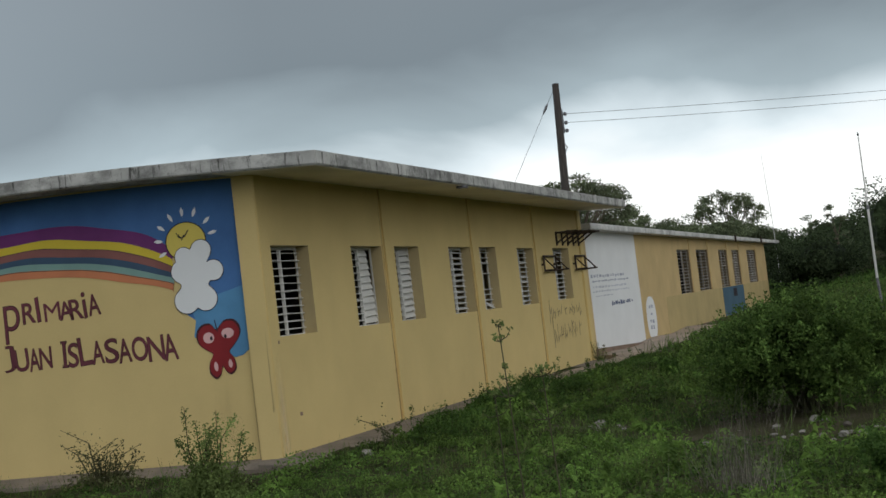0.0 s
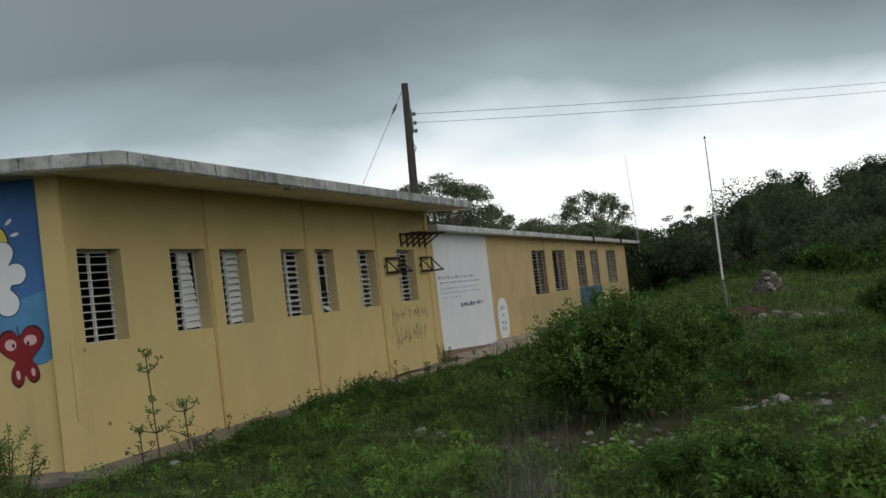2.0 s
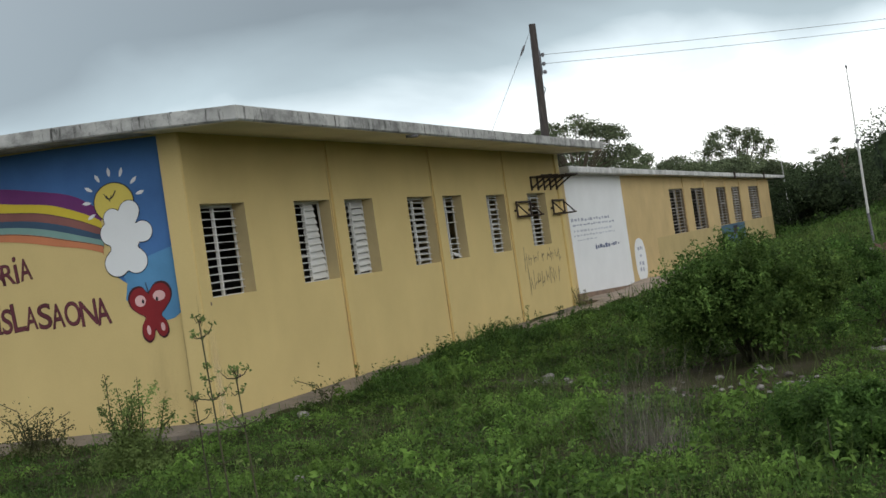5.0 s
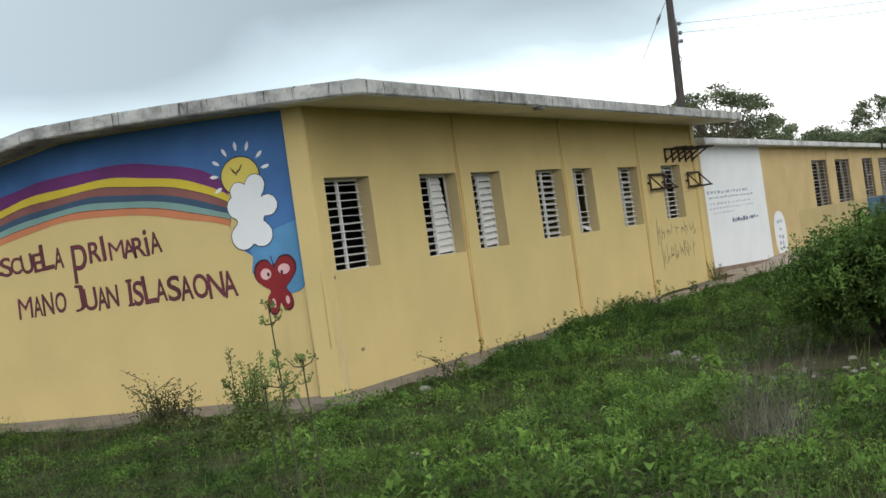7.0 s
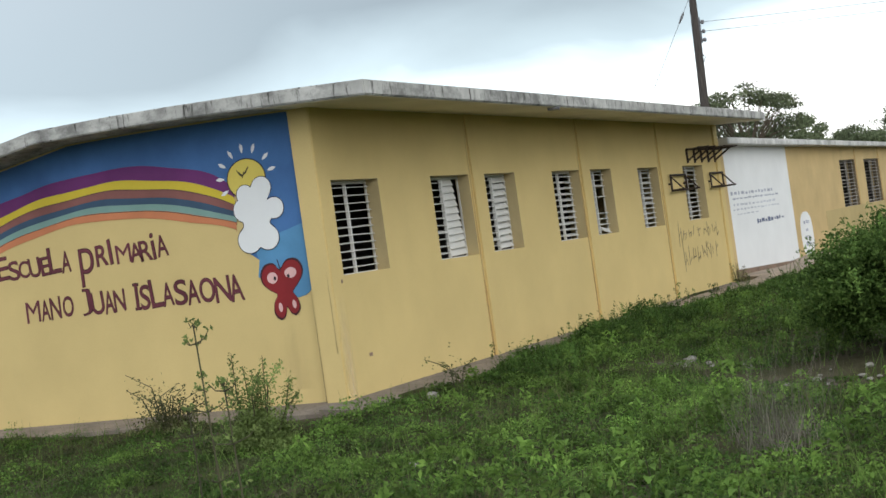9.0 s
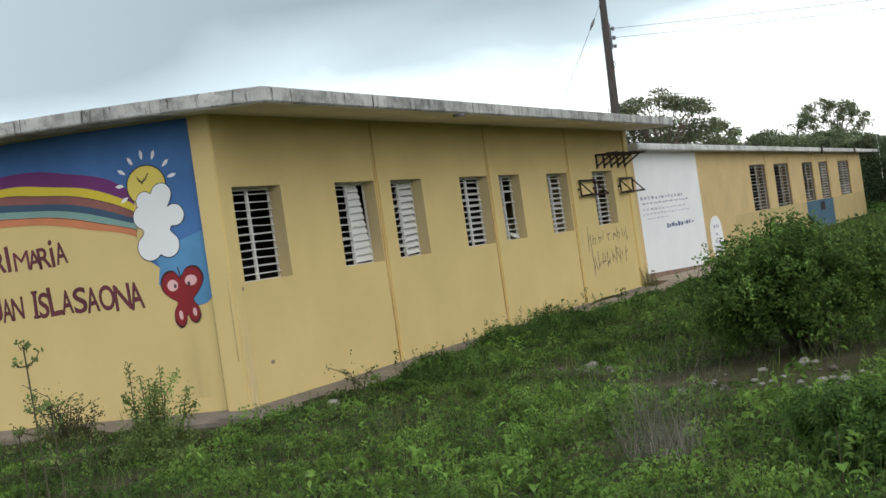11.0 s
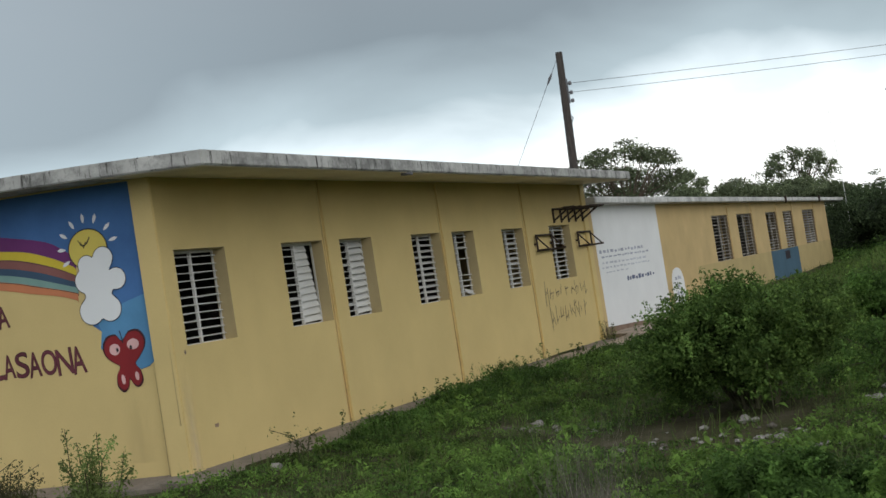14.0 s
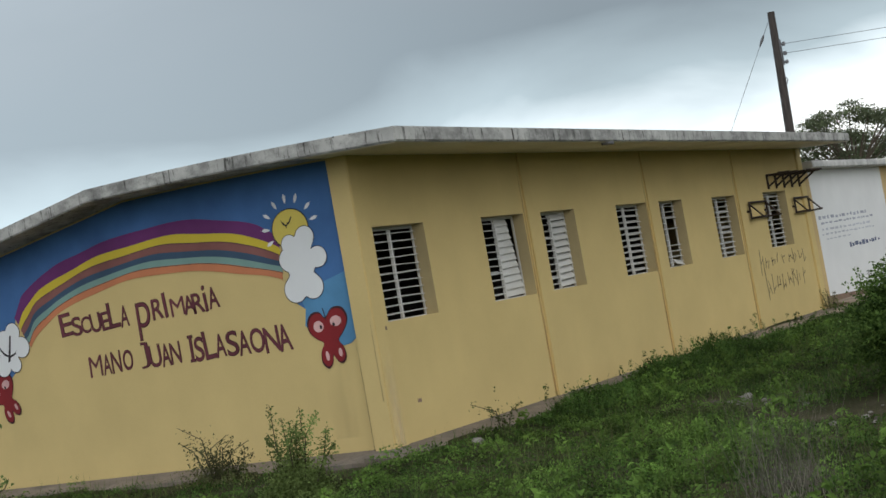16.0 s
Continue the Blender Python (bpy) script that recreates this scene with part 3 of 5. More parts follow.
def along(line, s):
    """Smooth point at share s of a line of points."""
    k = s * (len(line) - 1)
    i = min(int(k), len(line) - 2)
    f = k - i
    q = [line[max(i - 1, 0)], line[i], line[i + 1], line[min(i + 2, len(line) - 1)]]
    return [p1 + 0.5 * f * (p2 - p0 + f * (2 * p0 - 5 * p1 + 4 * p2 - p3 + f * (3 * (p1 - p2) + p3 - p0))) for p0, p1, p2, p3 in zip(*q)]


def rainbow_edge(s, t):
    """Point at share s of the arc and share t of the way in from the outer edge."""
    (xo, zo), (xi, zi) = along(OUTER, s), along(INNER, s)
    return xo + t * (xi - xo) + 0.012 * math.sin(40 * s + 9 * t), zo + t * (zi - zo) + 0.008 * math.sin(31 * s + 5 * t)


def band(t0, t1):
    ss = [k / 70 for k in range(71)]
    return [rainbow_edge(s, t0) for s in ss] + [rainbow_edge(s, t1) for s in reversed(ss)]


def under_roof(x):
    return roof_top(x) - SLAB - 0.02


arc = [rainbow_edge(k / 70, 0.02) for k in range(71)]
sky_pts = [(-0.252, 1.24), (-0.252, under_roof(-0.252))] + [(x, under_roof(x)) for x in np.linspace(-0.6, -8.6, 26)] + [(-8.6, 1.0), (-6.6, 1.0), (-6.25, 1.26), (-5.83, 1.54)] + arc
sky_pts += [(-1.09, 2.21), (-1.03, 1.69), (-0.92, 1.61), (-0.965, 1.43), (-0.81, 1.29), (-0.47, 1.148), (-0.37, 1.165)]
mural = part("mural", flat_poly(sky_pts, 0.0, 0.003), M_mblue, school, "children's mural of a blue sky with rainbow and clouds")
part("pale_sky_patch", flat_poly([(-0.254, 1.245), (-0.254, 1.95), (-0.58, 1.88), (-0.90, 1.79), (-0.95, 1.69), (-0.92, 1.61), (-0.965, 1.43), (-0.81, 1.29), (-0.47, 1.152), (-0.37, 1.17)], -0.003, 0.002), M_mcyan, mural)
for t0, t1, m, nm in ((0.0, 0.27, M_mpurple, "purple"), (0.26, 0.435, M_myellow, "yellow"), (0.425, 0.60, M_mbrown, "brick red"), (0.59, 0.73, M_mnavy, "dark blue"), (0.72, 0.855, M_mteal, "teal"), (0.845, 1.0, M_msalmon, "salmon")):
    part("rainbow_band", flat_poly(band(t0, t1), -0.0035, 0.0015 + 0.0008 * t0), m, mural, "wobbly %s rainbow band" % nm)
part("rainbow_outline", flat_poly(band(0.43, 0.44), -0.0055, 0.001), M_mblack, mural)
part("rainbow_outline", flat_poly(band(0.85, 0.862), -0.0055, 0.001), M_mblack, mural)


def cloud_paint(circles, sheet, label):
    big = [(x, z, r + 0.008) for x, z, r in circles]
    part("cloud_outline", flat_poly(carried_over(union_outline(big), sheet), -0.010, 0.001), M_mblack, mural)
    part("cloud", flat_poly(carried_over(union_outline(circles), sheet), -0.011, 0.0015), M_mwhite, mural, label)


# the figures are sketched on two squared sheets and carried over to the wall: width, shift, height, shift
NEAR_SHEET, FAR_SHEET = (1.13, -0.016, 1.044, -0.085), (1.22, 0.25, 1.10, -0.112)


def carried_over(pts, sheet):
    return [(x * sheet[0] + sheet[1], z * sheet[2] + sheet[3]) for x, z in pts]


# sun, half behind the cloud
part("sun_outline", flat_poly(carried_over(blob(-0.82, 2.495, 0.236, 0.216), NEAR_SHEET), -0.0065, 0.001), M_mblack, mural)
part("sun", flat_poly(carried_over(blob(-0.82, 2.495, 0.224, 0.204), NEAR_SHEET), -0.0075, 0.0015), M_msun, mural, "smiling yellow sun")
part("sun_smile", flat_poly(carried_over([(-0.925, 2.60), (-0.915, 2.60), (-0.89, 2.555), (-0.855, 2.545), (-0.825, 2.565), (-0.785, 2.62), (-0.775, 2.612), (-0.815, 2.552), (-0.855, 2.53), (-0.895, 2.542)], NEAR_SHEET), -0.009, 0.001), M_mblack, mural)
part("sun_nose", flat_poly(carried_over([(-0.90, 2.578), (-0.892, 2.582), (-0.862, 2.522), (-0.84, 2.575), (-0.832, 2.57), (-0.862, 2.505)], NEAR_SHEET), -0.009, 0.001), M_mblack, mural)
for ang, dist in ((-28, 0.29), (2, 0.30), (30, 0.31), (58, 0.31), (84, 0.32), (108, 0.32), (138, 0.31), (166, 0.30)):
    a = radians(176 - ang)
    ca, sa = math.cos(a), math.sin(a)
    ray_pts = [(-0.82 + ca * (dist + 0.015 + 0.055 * u) - sa * 0.020 * w, 2.50 + sa * (dist + 0.055 * u) + ca * 0.020 * w) for u, w in ((-1, 0), (-0.4, 0.8), (0.3, 1), (1, 0.1), (0.3, -1), (-0.4, -0.8))]
    part("sun_ray", flat_poly(carried_over(ray_pts, NEAR_SHEET), -0.0065, 0.0015), M_mwhite, mural)
cloud_paint([(-0.66, 2.375, 0.115), (-0.86, 2.33, 0.10), (-0.895, 2.17, 0.125), (-0.54, 2.145, 0.11), (-0.76, 2.13, 0.19), (-0.875, 1.85, 0.14), (-0.66, 1.85, 0.13), (-0.77, 1.96, 0.16)], NEAR_SHEET, "white puffy painted cloud")
cloud_paint([(-4.99, 1.93, 0.11), (-5.14, 1.84, 0.13), (-4.88, 1.74, 0.12), (-5.10, 1.68, 0.15), (-5.22, 1.55, 0.12), (-5.02, 1.55, 0.09)], FAR_SHEET, "white puffy painted cloud")
part("cloud_mark", flat_poly(carried_over([(-5.045, 1.90), (-5.02, 1.90), (-5.09, 1.60), (-5.13, 1.59)], FAR_SHEET), -0.0135, 0.001), M_mblack, mural)
part("cloud_mark", flat_poly(carried_over([(-5.24, 1.80), (-5.16, 1.70), (-5.08, 1.665), (-4.99, 1.69), (-4.97, 1.72), (-4.985, 1.67), (-5.08, 1.64), (-5.17, 1.675), (-5.255, 1.785)], FAR_SHEET), -0.0150, 0.001), M_mblack, mural)


def butterfly(cx, cz, s, lean, sheet):
    def at(pts):
        c, n = math.cos(lean), math.sin(lean)
        return carried_over([(cx + s * (x * c - z * n), cz + s * (x * n + z * c)) for x, z in pts], sheet)
    outline = [(-0.02, 0.40), (-0.14, 0.54), (-0.34, 0.53), (-0.47, 0.36), (-0.45, 0.16), (-0.30, 0.0), (-0.17, -0.10), (-0.27, -0.26), (-0.30, -0.48), (-0.18, -0.62), (-0.06, -0.54), (0.0, -0.38),
               (0.06, -0.50), (0.17, -0.57), (0.29, -0.45), (0.27, -0.24), (0.19, -0.10), (0.32, 0.03), (0.46, 0.20), (0.49, 0.38), (0.38, 0.55), (0.16, 0.56)]
    n = len(outline)
    sm = []
    for i in range(n):
        p0, p1, p2, p3 = (outline[(i + k) % n] for k in (-1, 0, 1, 2))
        for f in (0.0, 0.33, 0.66):
            sm.append(tuple(b + 0.5 * f * (c - a + f * (2 * a - 5 * b + 4 * c - d + f * (3 * (b - c) + d - a))) for a, b, c, d in zip(p0, p1, p2, p3)))
    part("butterfly_edge", flat_poly(at([(x * 1.05, z * 1.045) for x, z in sm]), -0.0068, 0.0012), M_letter_edge, mural)
    part("butterfly", flat_poly(at([(x * 0.97, z * 0.97) for x, z in sm]), -0.0075, 0.0015), M_mred, mural, "red painted butterfly with pale wing spots")
    for bx, bz, rx, rz in ((-0.22, 0.26, 0.125, 0.12), (0.22, 0.30, 0.14, 0.11), (-0.15, -0.38, 0.045, 0.10), (0.18, -0.36, 0.045, 0.09)):
        part("wing_spot", flat_poly(at(blob(bx, bz, rx, rz, 24)), -0.010, 0.001), M_mpink, mural)
    for bx in (-0.16, 0.16):
        part("wing_dot", flat_poly(at(blob(bx, 0.24, 0.03, 0.045, 14)), -0.0115, 0.001), M_mblack, mural)
    part("feeler", flat_poly(at([(-0.01, 0.36), (-0.04, 0.62), (-0.02, 0.62), (0.01, 0.36)]), -0.010, 0.001), M_mblack, mural)


butterfly(-0.56, 1.295, 0.50, 0.05, NEAR_SHEET)
butterfly(-5.27, 1.17, 0.46, 0.45, FAR_SHEET)

# lettering: character, middle, foot, head and width
LETTERS = [
    ("E", -4.813, 1.83, 2.11, 0.207), ("S", -4.613, 1.81, 2.04, 0.169), ("C", -4.451, 1.82, 2.02, 0.162), ("U", -4.268, 1.81, 2.04, 0.184), ("E", -4.091, 1.81, 2.03, 0.150), ("L", -3.936, 1.82, 2.13, 0.189),
    ("A", -3.750, 1.81, 2.06, 0.144), ("p", -3.425, 1.60, 2.06, 0.234), ("R", -3.177, 1.82, 2.06, 0.177), ("I", -3.042, 1.82, 2.11, 0.045), ("M", -2.840, 1.81, 2.03, 0.229), ("A", -2.652, 1.81, 2.02, 0.181),
    ("R", -2.508, 1.80, 2.03, 0.173), ("i", -2.387, 1.80, 2.10, 0.045), ("A", -2.258, 1.82, 2.06, 0.158), ("M", -4.389, 1.26, 1.52, 0.234), ("A", -4.188, 1.27, 1.51, 0.139), ("N", -4.020, 1.27, 1.53, 0.169),
    ("O", -3.813, 1.28, 1.52, 0.169), ("J", -3.518, 1.26, 1.57, 0.181), ("U", -3.342, 1.26, 1.52, 0.195), ("A", -3.162, 1.25, 1.51, 0.147), ("N", -3.000, 1.26, 1.51, 0.169), ("I", -2.731, 1.25, 1.55, 0.040),
    ("S", -2.611, 1.24, 1.52, 0.136), ("L", -2.444, 1.25, 1.57, 0.169), ("A", -2.271, 1.25, 1.51, 0.158), ("S", -2.080, 1.24, 1.52, 0.177), ("A", -1.904, 1.23, 1.50, 0.169), ("O", -1.700, 1.23, 1.50, 0.207),
    ("N", -1.482, 1.21, 1.49, 0.215), ("A", -1.294, 1.20, 1.49, 0.177),
]
GLYPHS = {}


def glyph(ch, fat):
    """A built-in font character as points and faces, its thin form filling the unit square."""
    if (ch, fat) not in GLYPHS:
        got = []
        for off in (0.0, {"M": 0.004, "N": 0.003, "I": 0.0, "i": 0.0, "J": -0.016, "p": -0.010}.get(ch, 0.005) + fat):
            cu = bpy.data.curves.new("letter", "FONT")
            cu.body, cu.offset, cu.extrude, cu.resolution_u = ch, off, 0.0, 6
            ob = new("letter", cu)
            me = bpy.data.meshes.new_from_object(ob.evaluated_get(bpy.context.evaluated_depsgraph_get()))
            bpy.data.objects.remove(ob)
            got.append((np.array([v.co[:2] for v in me.vertices]), [tuple(p.vertices) for p in me.polygons]))
        lo, hi = got[0][0].min(0), got[0][0].max(0)
        GLYPHS[ch, fat] = ((got[1][0] - lo) / (hi - lo), got[1][1])
    return GLYPHS[ch, fat]


def letter(ch, mid, foot, head, wide, lean, fat, y, mat, name):
    co, faces = glyph(ch, fat)
    me = bpy.data.meshes.new("letter")
    me.from_pydata([(mid + (u - 0.5) * wide + lean * (w - 0.5) * 0.1, y, foot + w * (head - foot) + 0.01 * (u - 0.5)) for u, w in co], [], faces)
    bm = bmesh.new()
    bm.from_mesh(me)
    bpy.data.meshes.remove(me)
    if ch in "IJ" and foot < 1.5:
        k = 0.012 + fat * 0.5
        for z in (foot + 0.008, head - 0.008) if ch == "I" else (head - 0.008,):
            bm.faces.new([bm.verts.new((mid + u, y - 0.0002, z + w)) for u, w in ((-0.034 - fat, -k), (0.034 + fat, -k), (0.034 + fat, k), (-0.034 - fat, k))])
    made = bmesh.ops.extrude_face_region(bm, geom=bm.faces[:])
    bmesh.ops.translate(bm, verts=[g for g in made["geom"] if isinstance(g, bmesh.types.BMVert)], vec=(0, 0.0015, 0))
    bmesh.ops.recalc_face_normals(bm, faces=bm.faces[:])
    part(name, bm, mat, mural)


lr = random.Random(4)
for ch, mid, foot, head, wide in LETTERS:
    tilt = lr.uniform(-0.25, 0.1)
    if ch != "M":
        letter(ch, mid, foot, head, wide, tilt, 0.012, -0.0025, M_letter_edge, "letter_edge")
    letter(ch, mid, foot, head, wide, tilt, -0.004, -0.006, M_letter, "letter_" + ch.lower())


# ---- scrawls and painted patches on the long walls ----
def wall_patch(y0, y1, z0, z1, x, thick=0.002):
    return boxes(((x, y0, z0), (x + thick, y1, z1)))


def stroke(bm, pts, w, x):
    """A brushed line on a wall that faces +x; points are (y, z)."""
    for (ya, za), (yb, zb) in zip(pts, pts[1:]):
        d = Vector((yb - ya, zb - za))
        if d.length < 1e-6:
            continue
        n = Vector((-d.y, d.x)).normalized() * w / 2
        d = d.normalized() * w * 0.3
        q = [(ya - d.x - n.x, za - d.y - n.y), (yb + d.x - n.x, zb + d.y - n.y), (yb + d.x + n.x, zb + d.y + n.y), (ya - d.x + n.x, za - d.y + n.y)]
        bm.faces.new([bm.verts.new((x, *p)) for p in q])
    return bm


def bar_row(parent, mat, y0, y1, z, h, x, r):
    """Unreadable writing: short bars of its size along one line."""
    y = y0
    while y < y1:
        w = r.uniform(0.08, 0.26)
        part("writing_bar", boxes(((x, y, z - h * r.uniform(0.15, 0.35)), (x + 0.002, min(y + w, y1), z + h * r.uniform(0.1, 0.35)))), mat, parent)
        y += w + r.uniform(0.05, 0.14)


r = random.Random(11)
# two lines of dark hand-painted marks too worn to read
for z0, n, ya, yb, h in ((1.11, 9, 11.45, 13.75, 0.21), (0.70, 8, 11.60, 13.50, 0.27)):
    for k in range(n):
        y = ya + (yb - ya) * k / (n - 1) + r.uniform(-0.05, 0.05)
        tall = h * (2.1 if k == 0 else r.uniform(0.6, 1.25))
        z = z0 + r.uniform(-0.03, 0.03)
        bars = [(0.0, 0.0, tall, r.uniform(-0.05, 0.07), 0.026)]
        if k == 0 or r.random() < 0.75:
            bars.append((0.13, r.uniform(-0.2, 0.05) * tall, tall * r.uniform(0.4, 0.8), r.uniform(-0.12, 0.10), 0.022))
        if r.random() < 0.7:
            bars.append((0.06, r.uniform(-0.4, 0.4) * tall, tall * r.uniform(0.05, 0.3), r.uniform(0.09, 0.16), 0.020))
        for dy, dz, up, lean, w in bars:
            part("scrawl_bar", stroke(bmesh.new(), [(y + dy - lean / 2, z + dz - up / 2), (y + dy + lean / 2, z + dz + up / 2)], w, 0.004), M_scrawl, school)

# ---- the annex ----
AX, A0, A1 = -0.03, LENGTH + 0.02, 46.7
annex = tagged(empty("school_annex"), "lower tan-painted concrete annex with a flat roof slab", "building")
AWIN = [(25.7, 27.7), (29.0, 31.2), (33.55, 35.4), (36.7, 38.5), (40.8, 43.4)]
AZ0, AZ1, ATOP = 1.04, 2.34, 2.735
part("long_wall", pierced_wall(AX, 0.24, A0, A1, -0.3, ATOP, [(a, b, AZ0, AZ1) for a, b in AWIN]), M_tan, annex, "tan plaster wall with tall louvred windows")
part("end_wall", boxes(((-7.0, A1 - 0.2, -0.3), (AX - 0.24, A1, ATOP))), M_tan, annex)
part("back_wall", boxes(((-7.0, A0, -0.3), (-6.8, A1 - 0.2, ATOP))), M_tan, annex)
part("near_wall", boxes(((-6.8, A0, -0.3), (AX - 0.24, A0 + 0.15, ATOP))), M_tan, annex)
# annex rooms: same dark-coloured floor and added backing in place of real shade
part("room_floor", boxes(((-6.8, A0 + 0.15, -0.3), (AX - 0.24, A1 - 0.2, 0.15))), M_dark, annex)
part("dark_room_backing", boxes(((-3.1, A0 + 0.15, 0.15), (-3.0, A1 - 0.2, 2.6))), M_dark, annex)
bm = boxes(((-7.5, A0, 2.73), (0.24, 50.6, 2.865)), bevel=0.014)
for v in bm.verts:
    v.co.z -= 0.003 * (v.co.y - A0)
aroof = part("roof_slab", bm, M_paleroof, annex, "pale weathered concrete roof slab")
for jy in (36.0, 43.5):
    part("drain_stub", boxes(((0.24, jy, 2.60), (0.30, jy + 0.1, 2.84))), M_rust, aroof)


def slanting_slab(y0, y1, z0, z1, x0, x1, foot=-0.4):
    """A long block whose top runs from z0 at y0 to z1 at y1."""
    bm = bmesh.new()
    extrude_profile(bm, [(y0, foot), (y1, foot), (y1, z1), (y0, z0)], "x", x0, x1)
    return bm


part("foundation", slanting_slab(A0 + 0.04, 20.0, 0.20, 0.03, AX - 0.1, AX + 0.10), M_base, annex, "stained brown foundation ledge")
part("foundation", slanting_slab(20.0, A1, 0.03, 0.06, AX - 0.1, AX + 0.05), M_base, annex)
for i, (wy0, wy1) in enumerate(AWIN):
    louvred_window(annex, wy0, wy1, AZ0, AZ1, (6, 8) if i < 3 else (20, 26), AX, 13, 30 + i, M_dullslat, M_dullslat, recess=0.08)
for wy0, wy1 in AWIN:
    part("window_pier", boxes(((AX, wy1 + 0.02, AZ0), (AX + 0.03, wy1 + 0.26, ATOP - 0.06)), bevel=0.006), M_tan, annex)
panel = part("white_panel", slanting_slab(14.95, 20.0, 2.725, 2.71, AX, AX + 0.004, -0.08), M_white, annex, "white-painted wall panel with faint handwriting")
for z, ya, yb, h in ((1.74, 15.1, 18.4, 0.09), (1.63, 15.2, 18.8, 0.06), (1.50, 15.2, 18.5, 0.06), (1.40, 15.15, 18.8, 0.05), (1.30, 15.4, 17.0, 0.04)):
    bar_row(panel, M_dullink if z > 1.6 else M_greyink, ya, yb, z, h * 1.3, AX + 0.004, r)
bar_row(panel, M_ink, 16.8, 19.0, 1.10, 0.15, AX + 0.004, r)
bm = bmesh.new()
pts = [(21.05 + 0.60 * math.copysign(abs(math.cos(t)) ** 0.8, math.cos(t)), 0.57 + 0.55 * math.copysign(abs(math.sin(t)) ** 0.75, math.sin(t))) for t in (k * math.tau / 40 for k in range(40))]
extrude_profile(bm, pts, "x", AX, AX + 0.004)
oval = part("oval_patch", bm, M_white, annex, "white painted oval with grey unreadable marks")
for z, ya, yb in ((0.87, 20.8, 21.35), (0.68, 20.95, 21.2), (0.48, 20.8, 21.35), (0.33, 20.8, 21.35)):
    bar_row(oval, M_dullink, ya, yb, z, 0.16, AX + 0.004, r)
part("dado", wall_patch(23.3, 33.48, 0.05, 1.035, AX, 0.003), M_dado, annex, "darker olive dado paint")
part("dado", wall_patch(38.75, A1, 0.05, 1.035, AX, 0.003), M_dado, annex)
blue = part("blue_dado", wall_patch(33.5, 38.72, 0.05, 1.03, AX, 0.005), M_bluedado, annex, "blue-painted dado section")
part("dark_mark", boxes(((AX + 0.005, 36.0, 0.66), (AX + 0.007, 36.9, 0.95))), M_mblack, blue)


# ---- steel racks by the last window ----
def bar(bm, a, b, r=0.016):
    return tube(bm, [a, b], r, 6)


rack = tagged(empty("awning_rack"), "rusted steel bracket frame fixed above a window", "bracket")
ys = [12.5 + 0.43 * k for k in range(5)]
for y in ys:
    bm = bmesh.new()
    bar(bm, (0.02, y, 2.40), (0.02, y, 2.66), 0.022)
    bar(bm, (0.02, y, 2.65), (0.46, y, 2.65), 0.018)
    bar(bm, (0.02, y, 2.44), (0.34, y, 2.64), 0.018)
    part("bracket", bm, M_rust, rack)
bm = bmesh.new()
bar(bm, (0.02, ys[0], 2.66), (0.02, ys[-1], 2.66), 0.02)
bar(bm, (0.25, ys[0], 2.665), (0.25, ys[-1], 2.665), 0.018)
bar(bm, (0.46, ys[0] + 0.95, 2.66), (0.46, ys[-1] + 0.1, 2.66), 0.018)
part("rail", bm, M_rust, rack)
for ya, yb in ((11.28, 12.13), (13.65, 14.46)):
    shelf = tagged(empty("wall_bracket"), "rusted steel shelf bracket frame on the yellow wall", "bracket", "wall brackets")
    for y in (ya, yb):
        bm = bmesh.new()
        bar(bm, (0.055, y, 1.89), (0.055, y, 2.20), 0.02)
        bar(bm, (0.055, y, 1.91), (0.30, y, 1.91), 0.018)
        bar(bm, (0.055, y, 2.16), (0.27, y, 1.915), 0.016)
        part("leg", bm, M_rust, shelf)
    for z in (1.91, 2.185):
        part("rail", bar(bmesh.new(), (0.055, ya, z), (0.055, yb, z), 0.02), M_rust, shelf)
    for yc in (ya, yb):
        part("mounting_bolt", boxes(((0.0, yc - 0.02, 2.01), (0.055, yc + 0.02, 2.05))), M_rust, shelf)

# ---- utility pole and wires ----
PX, PY = -0.57, 16.2
pole = tagged(empty("utility_pole", (PX, PY, 2.86)), "weathered dark wooden utility pole with two insulators", "utility pole")


def under(ob, name, bm, mat, label=""):
    o = part(name, bm, mat, ob, label)
    o.matrix_parent_inverse = Matrix.Translation(ob.location).inverted()
    return o


lean = 0.10
under(pole, "pole_shaft", tube(bmesh.new(), [(PX - lean * 0.9, PY, 2.86), (PX - lean * 0.4, PY, 4.5), (PX, PY, 6.17)], [0.10, 0.09, 0.075], 12), M_pole)
under(pole, "bracket_iron", boxes(((PX + 0.06, PY - 0.03, 5.03), (PX + 0.085, PY + 0.03, 5.57))), M_iron)
for z in (5.46, 5.26, 5.08):
    bm = tube(bmesh.new(), [(PX + 0.07, PY, z), (PX + 0.16, PY, z)], 0.012, 6)
    tube(bm, [(PX + 0.14, PY, z - 0.04), (PX + 0.14, PY, z), (PX + 0.14, PY, z + 0.04)], [0.03, 0.045, 0.03], 10)
    under(pole, "insulator", bm, M_iron)
bm = tube(bmesh.new(), [(PX - 0.10, PY - 0.02, 5.51), (PX + 0.09, PY - 0.02, 5.51)], 0.012, 6)
under(pole, "cross_pin", bm, M_iron)
bm = bmesh.new()
tube(bm, [(PX + 0.07, PY - 0.08, 4.59), (PX + 0.12, PY - 0.08, 4.70), (PX + 0.07, PY - 0.08, 4.78)], 0.012, 6)
under(pole, "clamp", bm, M_iron)
